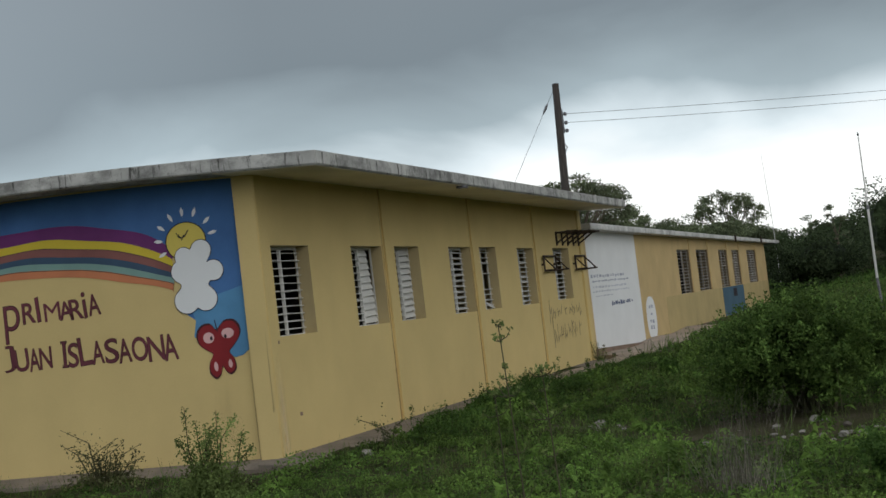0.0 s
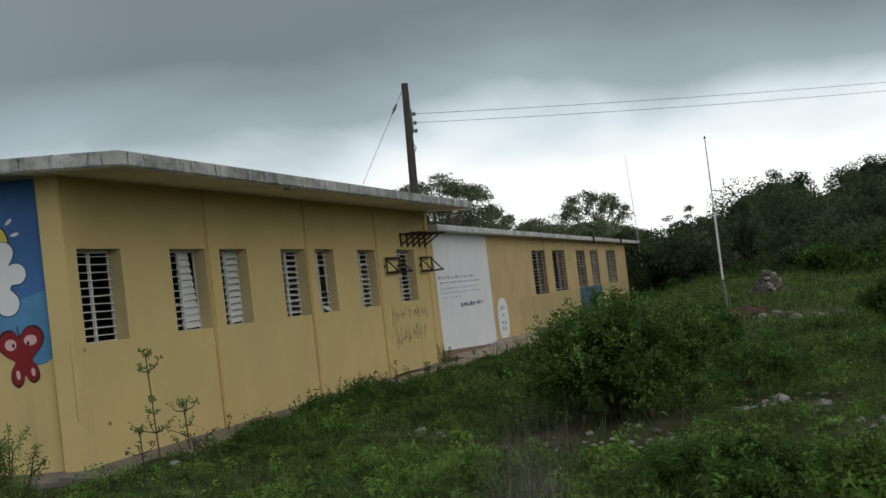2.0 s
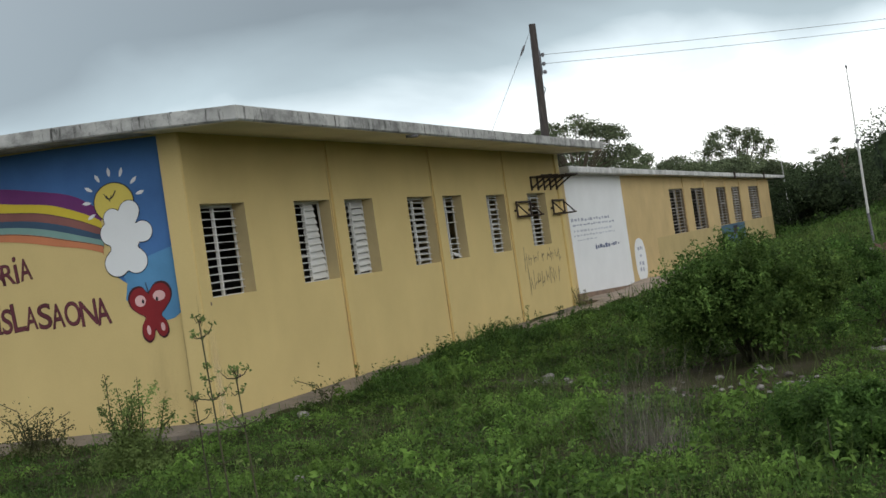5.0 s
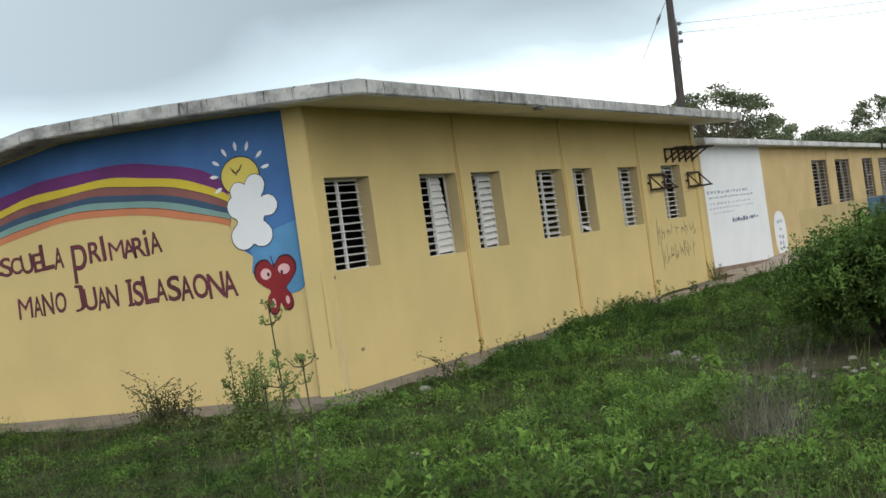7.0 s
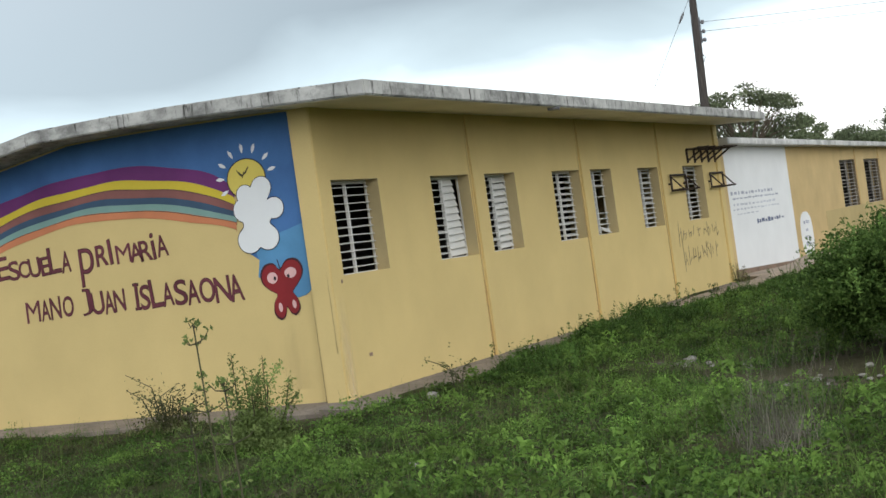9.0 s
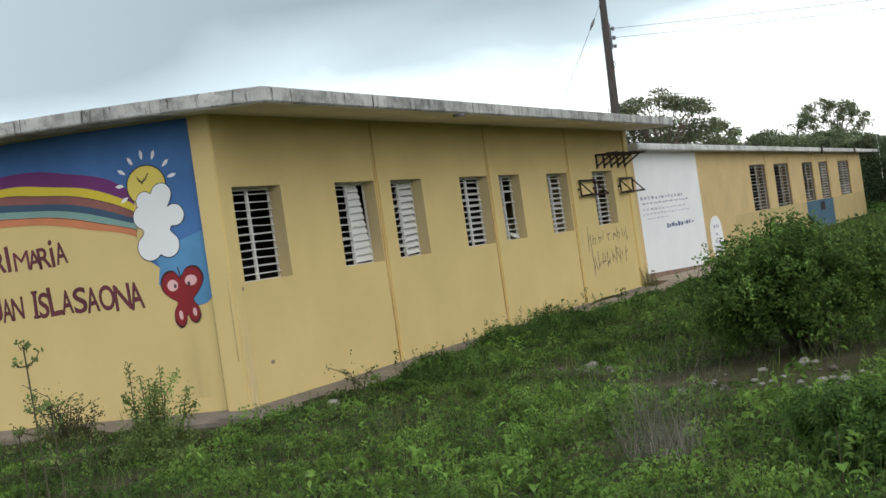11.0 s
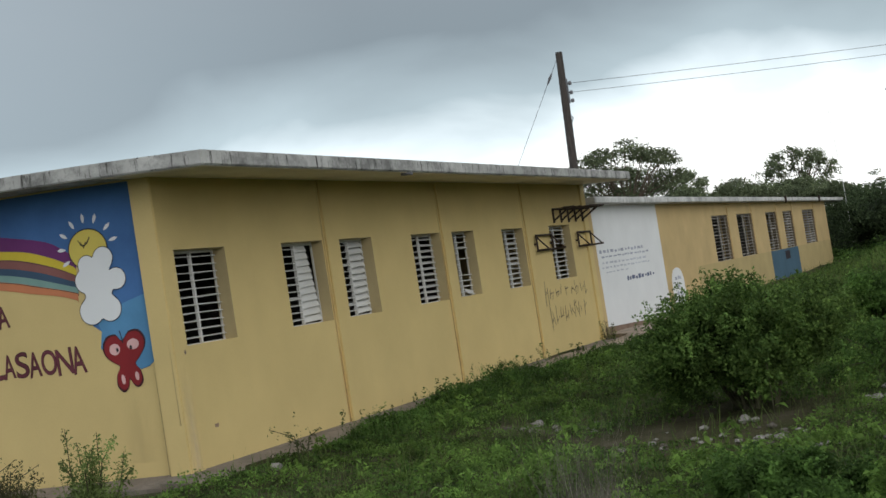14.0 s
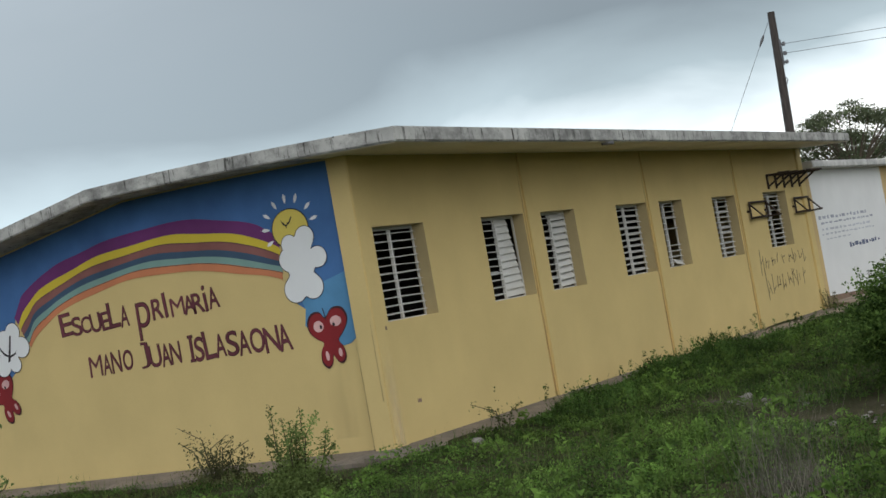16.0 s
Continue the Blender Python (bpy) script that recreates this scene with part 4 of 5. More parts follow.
for z0, z1, s in ((5.46, 6.36, 0.30), (5.26, 6.20, 0.34)):
    a, b = Vector((PX + 0.16, PY, z0)), Vector((25.6, 35.5, z1 - 0.10))
    pts = [a.lerp(b, k / 24) - Vector((0, 0, s * 4 * (k / 24) * (1 - k / 24))) for k in range(25)]
    tagged(part("power_line", tube(bmesh.new(), pts, 0.0055, 5), M_wire), "thin grey overhead power line", "cable", "power lines")
a, b = Vector((PX - 0.06, PY, 6.04)), Vector((-2.55, PY, 2.82))
bm = tube(bmesh.new(), [a, b], 0.0055, 5)
guy = tagged(part("guy_wire", bm, M_wire), "thin steel guy wire stayed from the pole", "cable")
p = a.lerp(b, 0.12)
part("guy_insulator", tube(bmesh.new(), [a.lerp(b, 0.09), p, a.lerp(b, 0.16)], [0.015, 0.032, 0.015], 8), M_iron, guy)

# ---- flagpole and mast ----
fz = float(ground_z(5.61, 20.5))
flag = tagged(empty("flagpole", (5.61, 20.5, fz)), "leaning white-painted steel flagpole standing in grass", "flagpole")
under(flag, "foot_tube", tube(bmesh.new(), [(5.63, 20.5, fz - 0.1), (5.588, 20.5, 0.95)], [0.034, 0.032], 10), M_iron, "bare dark metal foot")
under(flag, "lower_tube", tube(bmesh.new(), [(5.588, 20.5, 0.95), (5.583, 20.5, 2.66)], [0.031, 0.028], 10), M_flag)
under(flag, "upper_tube", tube(bmesh.new(), [(5.583, 20.5, 2.64), (5.575, 20.5, 4.39)], [0.019, 0.012], 8), M_flag)
under(flag, "collar", tube(bmesh.new(), [(5.583, 20.5, 2.60), (5.583, 20.5, 2.70)], 0.040, 10), M_iron)
under(flag, "finial", tube(bmesh.new(), [(5.575, 20.5, 4.37), (5.575, 20.5, 4.41), (5.575, 20.5, 4.46)], [0.012, 0.028, 0.008], 8), M_iron)
mz = float(ground_z(-1.35, 63.5))
tagged(part("mast", tube(bmesh.new(), [(-1.32, 63.5, mz - 0.1), (-1.36, 63.5, 4.1), (-1.52, 63.5, 7.92)], [0.030, 0.019, 0.009], 6), M_flag), "very thin grey radio mast far behind", "mast")


# ---- plants ----
def shrub(name, cx, cy, rx, ry, top, n, leaf, mat, label, category="bush", seed=0, stems=14, lobes=9, low=0.12):
    g = np.random.default_rng(seed)
    z0 = float(ground_z(cx, cy))
    h = top - z0
    root = tagged(empty(name, (cx, cy, z0)), label, category)
    bm = bmesh.new()
    lob = []
    for k in range(lobes):
        a, q = g.uniform(0, math.tau), math.sqrt(g.uniform(0.0, 1.0))
        zz = g.uniform(low, 0.80) if q > 0.5 else g.uniform(0.35, 0.85)
        lob.append((cx + rx * 0.78 * q * math.cos(a), cy + ry * 0.78 * q * math.sin(a), z0 + h * zz * (1 - 0.25 * q), g.uniform(0.20, 0.46)))
    for k in range(stems):
        x, y, z, s = lob[k % lobes]
        x, y, z = x + g.normal() * 0.1 * rx, y + g.normal() * 0.1 * ry, z + abs(g.normal()) * 0.12 * h
        b = Vector((cx + g.normal() * 0.08 * rx, cy + g.normal() * 0.08 * ry, z0 - 0.03))
        e = Vector((x, y, min(z, top)))
        m = b.lerp(e, 0.5) + Vector((0, 0, 0.12 * h))
        tube(bm, [b, m, e], [0.011 * h + 0.003, 0.007 * h + 0.002, 0.003], 5)
    under(root, "stem", bm, M_stem)
    L = np.array(lob)
    ns = max(24, n // 34)
    pk = g.integers(0, lobes, ns)
    d = unit(g.normal(size=(ns, 3))) * (g.uniform(0.25, 1.0, ns) ** 0.5)[:, None]
    ext = np.stack([L[pk, 3] * rx * 1.1, L[pk, 3] * ry * 1.1, L[pk, 3] * h * 0.75], 1)
    tips = L[pk, :3] + d * ext
    aim = unit(d + 0.6 * (tips - np.array([cx, cy, z0 + 0.3 * h])) / np.array([rx, ry, h]) + np.array([0, 0, 0.45]) + g.normal(size=(ns, 3)) * 0.3)
    run = g.uniform(0.6, 1.5, ns) * 0.20 * math.sqrt(rx * h)
    run[g.uniform(size=ns) < 0.05] *= 1.7
    ps = g.integers(0, ns, n)
    f = g.uniform(-0.7, 0.5, n)
    c = tips[ps] + aim[ps] * (run[ps] * f)[:, None] + g.normal(size=(n, 3)) * (leaf * (0.75 - 0.6 * f))[:, None]
    c[:, 2] = np.clip(c[:, 2], z0 + 0.02, None)
    o = new("foliage", leaf_mesh("foliage", c, leaf * g.uniform(0.6, 1.3, n), leaf * 0.5 * g.uniform(0.7, 1.2, n), mat))
    o.parent, o.matrix_parent_inverse = root, Matrix.Translation(root.location).inverted()
    return root


shrub("bush", 5.55, 1.75, 0.98, 0.85, 1.25, 120000, 0.046, M_bigbush, "dense rounded green bush with dark shaded foot", seed=1, stems=30, lobes=34, low=0.42)
shrub("bush", 5.48, 6.6, 0.66, 0.7, 1.02, 30000, 0.05, M_bigbush, "green bush growing behind a larger one", seed=2, lobes=14, low=0.3)
shrub("bush", 6.0, 9.0, 0.46, 0.45, 0.92, 16000, 0.05, M_bush, "dark rounded bush behind the green ones", seed=12, lobes=14)
shrub("bush", 2.9, 7.4, 0.18, 0.18, 0.31, 2500, 0.04, M_bush, "small dark bush in the weeds", seed=13)
shrub("bush", 6.71, 3.50, 0.85, 0.8, 0.60, 8000, 0.045, M_bush, "low spreading dull green bush", seed=3)
shrub("bush", 9.07, 5.86, 0.55, 0.6, 0.76, 3000, 0.08, M_bush, "leafy green bush at the field's edge", seed=4)
shrub("bush", 6.99, -3.68, 0.60, 0.72, 0.27, 24000, 0.036, M_bush, "low dark leafy bush in the weeds", seed=5, lobes=16)
shrub("bush", 7.97, -4.57, 0.55, 0.5, 0.47, 6500, 0.05, M_weed, "bright green leafy bush", seed=6)
for i, (x, y, s, top) in enumerate(((10.03, 10.5, 0.8, 0.96), (8.87, 12.25, 0.6, 0.77), (11.15, 14.99, 1.1, 1.55), (9.99, 17.15, 0.8, 1.14), (9.01, 33.24, 0.9, 1.5), (12.19, 20.54, 1.3, 1.84), (10.82, 25.68, 1.2, 1.72), (13.46, 30.97, 1.6, 2.32), (10.9, 35.91, 1.4, 2.11), (8.09, 36.92, 1.0, 1.58), (9.57, 3.66, 0.5, 0.53), (9.12, 1.35, 0.4, 0.33))):
    shrub("scrub_bush", x, y, s, s, top, 5200, 0.045 + 0.0018 * max(y, 0), M_bush, "dense scrub bush at the edge of the clearing", seed=40 + i)
shrub("bush", 3.25, 10.73, 0.35, 0.35, 0.46, 700, 0.07, M_bush, "small green bush near the annex", seed=9)


def plume_shrub(cx, cy, spread, plumes, n_base, label, seed, mat):
    """Upright leafy plumes over a loose green skirt."""
    g = np.random.default_rng(seed)
    z0 = float(ground_z(cx, cy))
    root = tagged(empty("shrub", (cx, cy, z0)), label, "shrub")
    bm, cs = bmesh.new(), []
    for dx, dy, top, bend in plumes:
        bend = bend + g.normal() * 0.07
        foot = Vector((cx + dx * 0.35, cy + dy * 0.4, z0 - 0.02))
        tip = Vector((cx + dx + bend, cy + dy, top))
        mid = Vector((cx + dx, cy + dy, z0 + (top - z0) * (0.75 if abs(bend) > 0.1 else 0.55)))
        tube(bm, [foot, foot.lerp(mid, 0.6), mid, tip], [0.010, 0.008, 0.006, 0.003], 5)
        for k in range(330 if n_base > 900 else 75):
            f = 0.08 + 0.92 * g.uniform() ** 1.9
            p = foot.lerp(mid, f / 0.6) if f < 0.6 else mid.lerp(tip, (f - 0.6) / 0.4)
            cs.append(np.array(p) + g.normal(size=3) * (0.075 - 0.055 * f))
    c = g.normal(size=(n_base, 3)) * np.array([spread * 0.5, spread * 0.35, 0.0])
    c[:, 2] = np.abs(g.normal(size=n_base)) * 0.21 * np.exp(-(c[:, 0] / (0.8 * spread)) ** 2)
    cs += list(c + np.array([cx, cy, z0 + 0.02]))
    under(root, "stem", bm, M_stem)
    o = new("foliage", leaf_mesh("foliage", np.array(cs), 0.038 * g.uniform(0.6, 1.3, len(cs)), 0.021, mat, up=0.6))
    o.parent, o.matrix_parent_inverse = root, Matrix.Translation(root.location).inverted()


plume_shrub(0.04, -1.72, 0.42, [(-0.20, 0, 0.74, 0.0), (-0.10, 0.05, 0.60, 0.02), (0.0, 0, 0.56, -0.03), (0.10, 0.05, 0.68, 0.02), (0.18, 0, 0.60, 0.04), (0.05, -0.1, 0.50, 0.0), (0.28, 0.1, 0.46, 0.06), (-0.28, 0.1, 0.42, -0.06), (0.36, 0.0, 0.30, 0.05), (-0.05, 0.1, 0.52, 0.0)], 5200, "wispy grey-green shrub with upright plumes before the mural", 7, M_shoot)
plume_shrub(-1.68, -1.0, 0.45, [(-0.15, 0, 0.58, -0.22), (-0.05, 0, 0.44, 0.20), (0.12, 0.0, 0.40, 0.22), (0.25, 0, 0.36, 0.25), (-0.2, 0.05, 0.34, -0.15), (0.0, 0.05, 0.32, 0.0), (0.4, 0.0, 0.30, 0.22), (-0.3, 0.0, 0.42, -0.1), (0.1, 0.1, 0.26, 0.1), (-0.1, 0.1, 0.3, -0.2), (0.3, 0.05, 0.22, 0.2)], 900, "thin straggling brownish shrub with arching twigs", 8, M_brownleaf)


plume_shrub(1.08, 0.42, 0.10, [(-0.06, 0, 0.30, -0.22), (0.0, 0, 0.22, -0.12), (0.05, 0.1, 0.26, 0.05)], 50, "small leaning twiggy weed at the apron's edge", 10, M_shoot)
plume_shrub(0.16, 14.25, 0.12, [(-0.1, 0, 0.42, -0.03), (0.0, 0, 0.36, 0.02), (0.08, 0.05, 0.30, 0.06), (0.16, 0, 0.22, 0.08)], 120, "dark twiggy shrub at the corner of the wall", 9, M_brownleaf)


def tall_weed(cx, cy, top, tilt, seed, tiers):
    """A single bare stalk with whorls of leaves and short side shoots."""
    g = np.random.default_rng(seed)
    z0 = float(ground_z(cx, cy))
    root = tagged(empty("tall_weed", (cx, cy, z0)), "tall thin weed with leaf whorls on a bare stalk", "weed", "tall weeds")
    bm = bmesh.new()
    tip = Vector((cx + tilt, cy, top))
    foot = Vector((cx, cy, z0 - 0.03))
    tube(bm, [foot, foot.lerp(tip, 0.5) + Vector((0.012, 0, 0)), tip], [0.0042, 0.0034, 0.002], 6)
    cs = []
    for frac, reach, shoots in tiers:
        p = foot.lerp(tip, frac)
        for k in range(shoots):
            a = k * math.tau / shoots + g.uniform(0, 1.5)
            e = p + Vector((math.cos(a) * reach, math.sin(a) * reach, reach * g.uniform(0.3, 0.9)))
            tube(bm, [p, p.lerp(e, 0.6) - Vector((0, 0, 0.01)), e], [0.0022, 0.0016, 0.001], 5)
            for q in range(8 if reach > 0.05 else 5):
                f = g.uniform(0.45 if reach > 0.05 else 0.75, 1.05)
                cs.append(np.array(p.lerp(e, f)) + g.normal(size=3) * 0.006)
        for q in range(2):
            cs.append(np.array(p) + g.normal(size=3) * 0.006)
    under(root, "stalk", bm, M_stem)
    o = new("foliage", leaf_mesh("foliage", np.array(cs), 0.017 * g.uniform(0.7, 1.3, len(cs)), 0.008, M_shoot, up=0.8))
    o.parent, o.matrix_parent_inverse = root, Matrix.Translation(root.location).inverted()


def leafy_stand(cx, cy, spots, seed):
    """Leafy shoots crowded round the foot of the tall weeds."""
    g = np.random.default_rng(seed)
    z0 = float(ground_z(cx, cy))
    root = tagged(empty("weed_stand", (cx, cy, z0)), "crowded leafy green shoots round the tall stalks", "weeds")
    bm, cs = bmesh.new(), []
    for dx, dy, top in spots:
        foot = Vector((cx + dx * 0.6, cy + dy, z0 - 0.03))
        tip = Vector((cx + dx, cy + dy, top))
        tube(bm, [foot, foot.lerp(tip, 0.5) + Vector((g.normal() * 0.015, 0, 0)), tip], [0.006, 0.004, 0.002], 5)
        for k in range(95):
            f = 1 - 0.85 * g.uniform() ** 1.2
            cs.append(np.array(foot.lerp(tip, f)) + g.normal(size=3) * np.array([0.05, 0.05, 0.02]) * (1.25 - 0.9 * f))
    under(root, "stem", bm, M_stem)
    n = len(cs)
    o = new("foliage", leaf_mesh("foliage", np.array(cs), 0.036 * g.uniform(0.6, 1.3, n), 0.019, M_weed, up=0.4))
    o.parent, o.matrix_parent_inverse = root, Matrix.Translation(root.location).inverted()


gs = random.Random(12)
leafy_stand(5.70, -9.14, [(gs.uniform(-0.20, 0.20), gs.uniform(-0.15, 0.2), gs.uniform(0.35, 0.66)) for k in range(18)], 15)
leafy_stand(5.35, -8.45, [(gs.uniform(-0.3, 0.3), gs.uniform(-0.2, 0.2), gs.uniform(0.4, 0.66)) for k in range(16)], 16)
tall_weed(5.72, -9.39, 1.335, -0.03, 1, [(0.62, 0.05, 3), (0.72, 0.05, 3), (0.845, 0.075, 4), (0.885, 0.016, 2), (0.91, 0.012, 2), (0.967, 0.038, 4), (1.0, 0.012, 4)])
tall_weed(5.87, -9.50, 1.185, -0.02, 2, [(0.66, 0.05, 3), (0.80, 0.03, 2), (0.885, 0.07, 4), (0.955, 0.020, 2), (0.985, 0.042, 3), (1.0, 0.012, 4)])
tall_weed(5.66, -9.42, 1.11, 0.0, 3, [(0.8, 0.03, 2), (0.95, 0.045, 3), (1.0, 0.012, 3)])


def broad_plant(cx, cy, height, leaf, seed):
    """An upright stem with pairs of large drooping leaves."""
    g = np.random.default_rng(seed)
    z0 = float(ground_z(cx, cy))
    root = tagged(empty("leafy_plant", (cx, cy, z0)), "upright green plant with large drooping leaf pairs", "plant", "leafy plants")
    tip = Vector((cx + g.normal() * 0.02, cy, z0 + height))
    foot = Vector((cx, cy, z0 - 0.02))
    under(root, "stem", tube(bmesh.new(), [foot, foot.lerp(tip, 0.5), tip], [0.006, 0.005, 0.003], 6), M_stem)
    for k in range(9):
        f = 0.25 + 0.75 * k / 8
        a = k * 2.4 + g.normal() * 0.3
        size = leaf * (1.25 - 0.65 * f) * g.uniform(0.8, 1.15)
        out = Vector((math.cos(a), math.sin(a), 0))
        side = Vector((-out.y, out.x, 0))
        p = foot.lerp(tip, f)
        bm = bmesh.new()
        rows = []
        for u, w, h in ((0.0, 0.05, 0.0), (0.25, 0.30, 0.10), (0.55, 0.34, 0.08), (0.8, 0.20, -0.05), (1.0, 0.02, -0.22)):
            m = p + out * size * (0.15 + u) + Vector((0, 0, size * h))
            rows.append([bm.verts.new(m - side * size * w + Vector((0, 0, size * w * 0.3))), bm.verts.new(m), bm.verts.new(m + side * size * w + Vector((0, 0, size * w * 0.3)))])
        for r0, r1 in zip(rows, rows[1:]):
            for q in range(2):
                bm.faces.new((r0[q], r0[q + 1], r1[q + 1], r1[q]))
        under(root, "leaf", bm, M_weed)


for i, (x, y, h, leaf) in enumerate(((5.92, 0.95, 0.52, 0.13), (6.86, -4.65, 0.34, 0.11), (6.70, -4.9, 0.22, 0.10), (3.75, -2.9, 0.20, 0.12), (4.55, -4.65, 0.16, 0.13), (3.95, -2.3, 0.18, 0.11), (5.05, -5.05, 0.22, 0.12),
                                   (4.9, -4.05, 0.16, 0.13), (5.4, -5.15, 0.20, 0.12), (4.95, -3.4, 0.15, 0.11), (4.2, -4.75, 0.2, 0.13), (5.75, -5.2, 0.17, 0.12), (4.4, -4.2, 0.18, 0.13), (5.6, -4.3, 0.15, 0.11), (4.35, -3.5, 0.15, 0.10), (7.05, -4.3, 0.26, 0.10), (4.9, -4.2, 0.20, 0.10))):
    broad_plant(x, y, h, leaf, 70 + i)


def tree(name, cx, cy, top, spread, clumps, per, leaf, trunk_h, label, seed, mat=M_tree, flat=0.45, tight=0.34, arch=0.6):
    g = np.random.default_rng(seed)
    z0 = float(ground_z(cx, cy))
    h = top - z0
    root = tagged(empty(name, (cx, cy, z0)), label, "tree")
    bm = bmesh.new()
    fork = Vector((cx + g.normal() * 0.1, cy, z0 + h * trunk_h))
    tube(bm, [(cx, cy, z0 - 0.2), (cx + 0.05, cy, z0 + h * trunk_h * 0.5), fork], [0.028 * h, 0.022 * h, 0.018 * h], 10)
    under(root, "trunk", bm, M_bark)
    bm, cs = bmesh.new(), []
    for k in range(clumps):
        a, q = g.uniform(0, math.tau), math.sqrt(g.uniform(0.02, 1))
        dome = 1 - arch * q * q
        low = trunk_h * (1 - 0.35 * q)
        f = g.uniform(0.78, 0.97) if g.uniform() < 0.62 else g.uniform(0.25, 0.8)
        zz = z0 + h * (low + (dome - low) * f)
        e = Vector((cx + spread * q * math.cos(a), cy + spread * q * math.sin(a), zz))
        if k % 3 == 0:
            m = fork.lerp(e, 0.5) + Vector((0, 0, g.uniform(-0.02, 0.05) * h))
            tube(bm, [fork, m, e], [0.007 * h, 0.004 * h, 0.002 * h], 5)
        s = g.uniform(0.7, 1.25) * tight * spread
        c = np.clip(g.normal(size=(per, 3)), -1.8, 1.8) * np.array([s * 0.55, s * 0.55, s * flat * 0.55]) + np.array(e)
        cs.append(c)
    under(root, "limb", bm, M_bark)
    c = np.concatenate(cs)
    o = new("crown", leaf_mesh("crown", c, leaf * g.uniform(0.6, 1.3, len(c)), leaf * 0.6 * g.uniform(0.6, 1.2, len(c)), mat))
    o.parent, o.matrix_parent_inverse = root, Matrix.Translation(root.location).inverted()


tree("spreading_tree", -6.9, 41.5, 6.40, 2.75, 150, 105, 0.11, 0.50, "airy spreading tree with layered green crown behind the annex", 21, flat=0.32, tight=0.18, arch=0.22)
tree("tree", -7.3, 44.2, 5.15, 2.3, 60, 150, 0.12, 0.45, "dense dark tree below a taller spreading one", 27, tight=0.26, arch=0.25)
tree("tree", -6.19, 49.8, 5.19, 1.0, 40, 200, 0.12, 0.6, "small round-crowned tree behind the annex", 22, arch=0.3)
tree("tree", -7.70, 66.5, 5.10, 2.2, 80, 220, 0.15, 0.5, "broad leafy tree rising behind the annex roof", 23, tight=0.26, arch=0.25)
tree("tree", -5.45, 74.5, 7.0, 2.55, 140, 52, 0.15, 0.40, "domed open-crowned tree with sky showing through", 24, tight=0.12, flat=0.8, arch=0.22)
tree("tree", -4.83, 69.9, 4.72, 2.6, 80, 200, 0.16, 0.4, "dense low tree before a domed one", 28, tight=0.26, arch=0.22)
tree("tree", 2.49, 54.8, 4.53, 0.8, 16, 90, 0.10, 0.55, "small thin-crowned tree standing above the thicket", 25, tight=0.25)
tree("tree", 0.97, 58.2, 4.06, 0.8, 14, 100, 0.11, 0.5, "small thin-crowned tree in the thicket", 26, tight=0.3)


# far woods up the hillside: crowns packed close, one mass
def far_woods():
    g = np.random.default_rng(5)
    cs, sz = [], []
    core = bmesh.new()
    for row, (y, n) in enumerate(((46, 34), (51, 36), (57, 40), (62, 40), (69, 44), (78, 48), (89, 52), (102, 54), (118, 56))):
        for k in range(n):
            x = -14 - 0.12 * y + (62 + 0.75 * y) * (k + g.uniform(0.1, 0.9)) / n
            behind = x < -4.5 and y >= 50
            if (y < 66 and x < -0.6 and not behind) or (behind and y < 60 and x > -6) or (y < 55 and x < 4.0 and not behind) or (y < 50 and x < 8.0):
                continue
            yy = y + g.uniform(-2.5, 2.5)
            reach = yy + 15.3
            lx, ly = x - 0.12 + 0.021 * reach, 0.834 * yy - 0.2
            z = float(ground_z(lx, ly))
            left = float(smooth(np.array((x + 3) / 9.0)))
            top = (2.7 + 0.8 * left + 1.0 * math.exp(-((x - 3.4) / 2.3) ** 2)) * g.uniform(0.8, 1.12) * (0.62 if y < 55 and not behind else 1.0) + ((0.9 if x < -7.5 else 0.2) if behind and y < 75 else 0.0)
            rx = g.uniform(1.3, 2.2)
            # added solid core that closes the crown, its shade held in M_core
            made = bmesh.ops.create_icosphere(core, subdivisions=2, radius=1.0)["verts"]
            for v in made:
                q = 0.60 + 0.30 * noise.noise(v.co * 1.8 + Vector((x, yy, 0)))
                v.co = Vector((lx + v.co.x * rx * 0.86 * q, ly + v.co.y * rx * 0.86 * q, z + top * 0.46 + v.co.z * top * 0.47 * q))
            for lump in range(19):
                u = g.normal(size=3)
                u = u / np.linalg.norm(u)
                u[2] = abs(u[2]) * 1.1 - 0.3 if lump < 14 else -g.uniform(0.35, 0.95)
                k = 0.84 if lump < 14 else 1.1
                lc = np.array([lx, ly, z + top * 0.5]) + u * np.array([rx * k, rx * k, top * 0.46])
                c = np.clip(g.normal(size=(84, 3)), -1.7, 1.7) * np.array([rx * 0.19, rx * 0.19, top * 0.072]) + lc
                c[:, 2] = np.maximum(c[:, 2], z + 0.05)
                cs.append(c)
                sz.append(np.full(len(c), 0.135 * (0.6 + y / 130)))
    c, s = np.concatenate(cs), np.concatenate(sz)
    me = leaf_mesh("woods", c, s * g.uniform(0.6, 1.4, len(c)), s * 0.65, M_woods)
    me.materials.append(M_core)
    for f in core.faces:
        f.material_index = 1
    core.from_mesh(me)
    core.to_mesh(me)
    core.free()
    return tagged(new("woods", me), "dense dark green scrub woods climbing the hillside", "woods", kind="stuff")


far_woods()


# ---- ground cover ----
def scatter(n, x0, x1, y0, y1, g, keep):
    x, y = g.uniform(x0, x1, n), g.uniform(y0, y1, n)
    k = keep(x, y)
    x, y = x[k], y[k]
    return np.stack([x, y, ground_z(x, y)], 1)


def free(x, y):
    """Off the buildings and their apron."""
    edge = np.where(y > 7.3, 0.95, 0.66)
    return ~((x < edge) & (y > np.where(x < -0.3, -0.72 + 0.12 * np.sin(3.1 * x), -0.66)) & (y < 47))


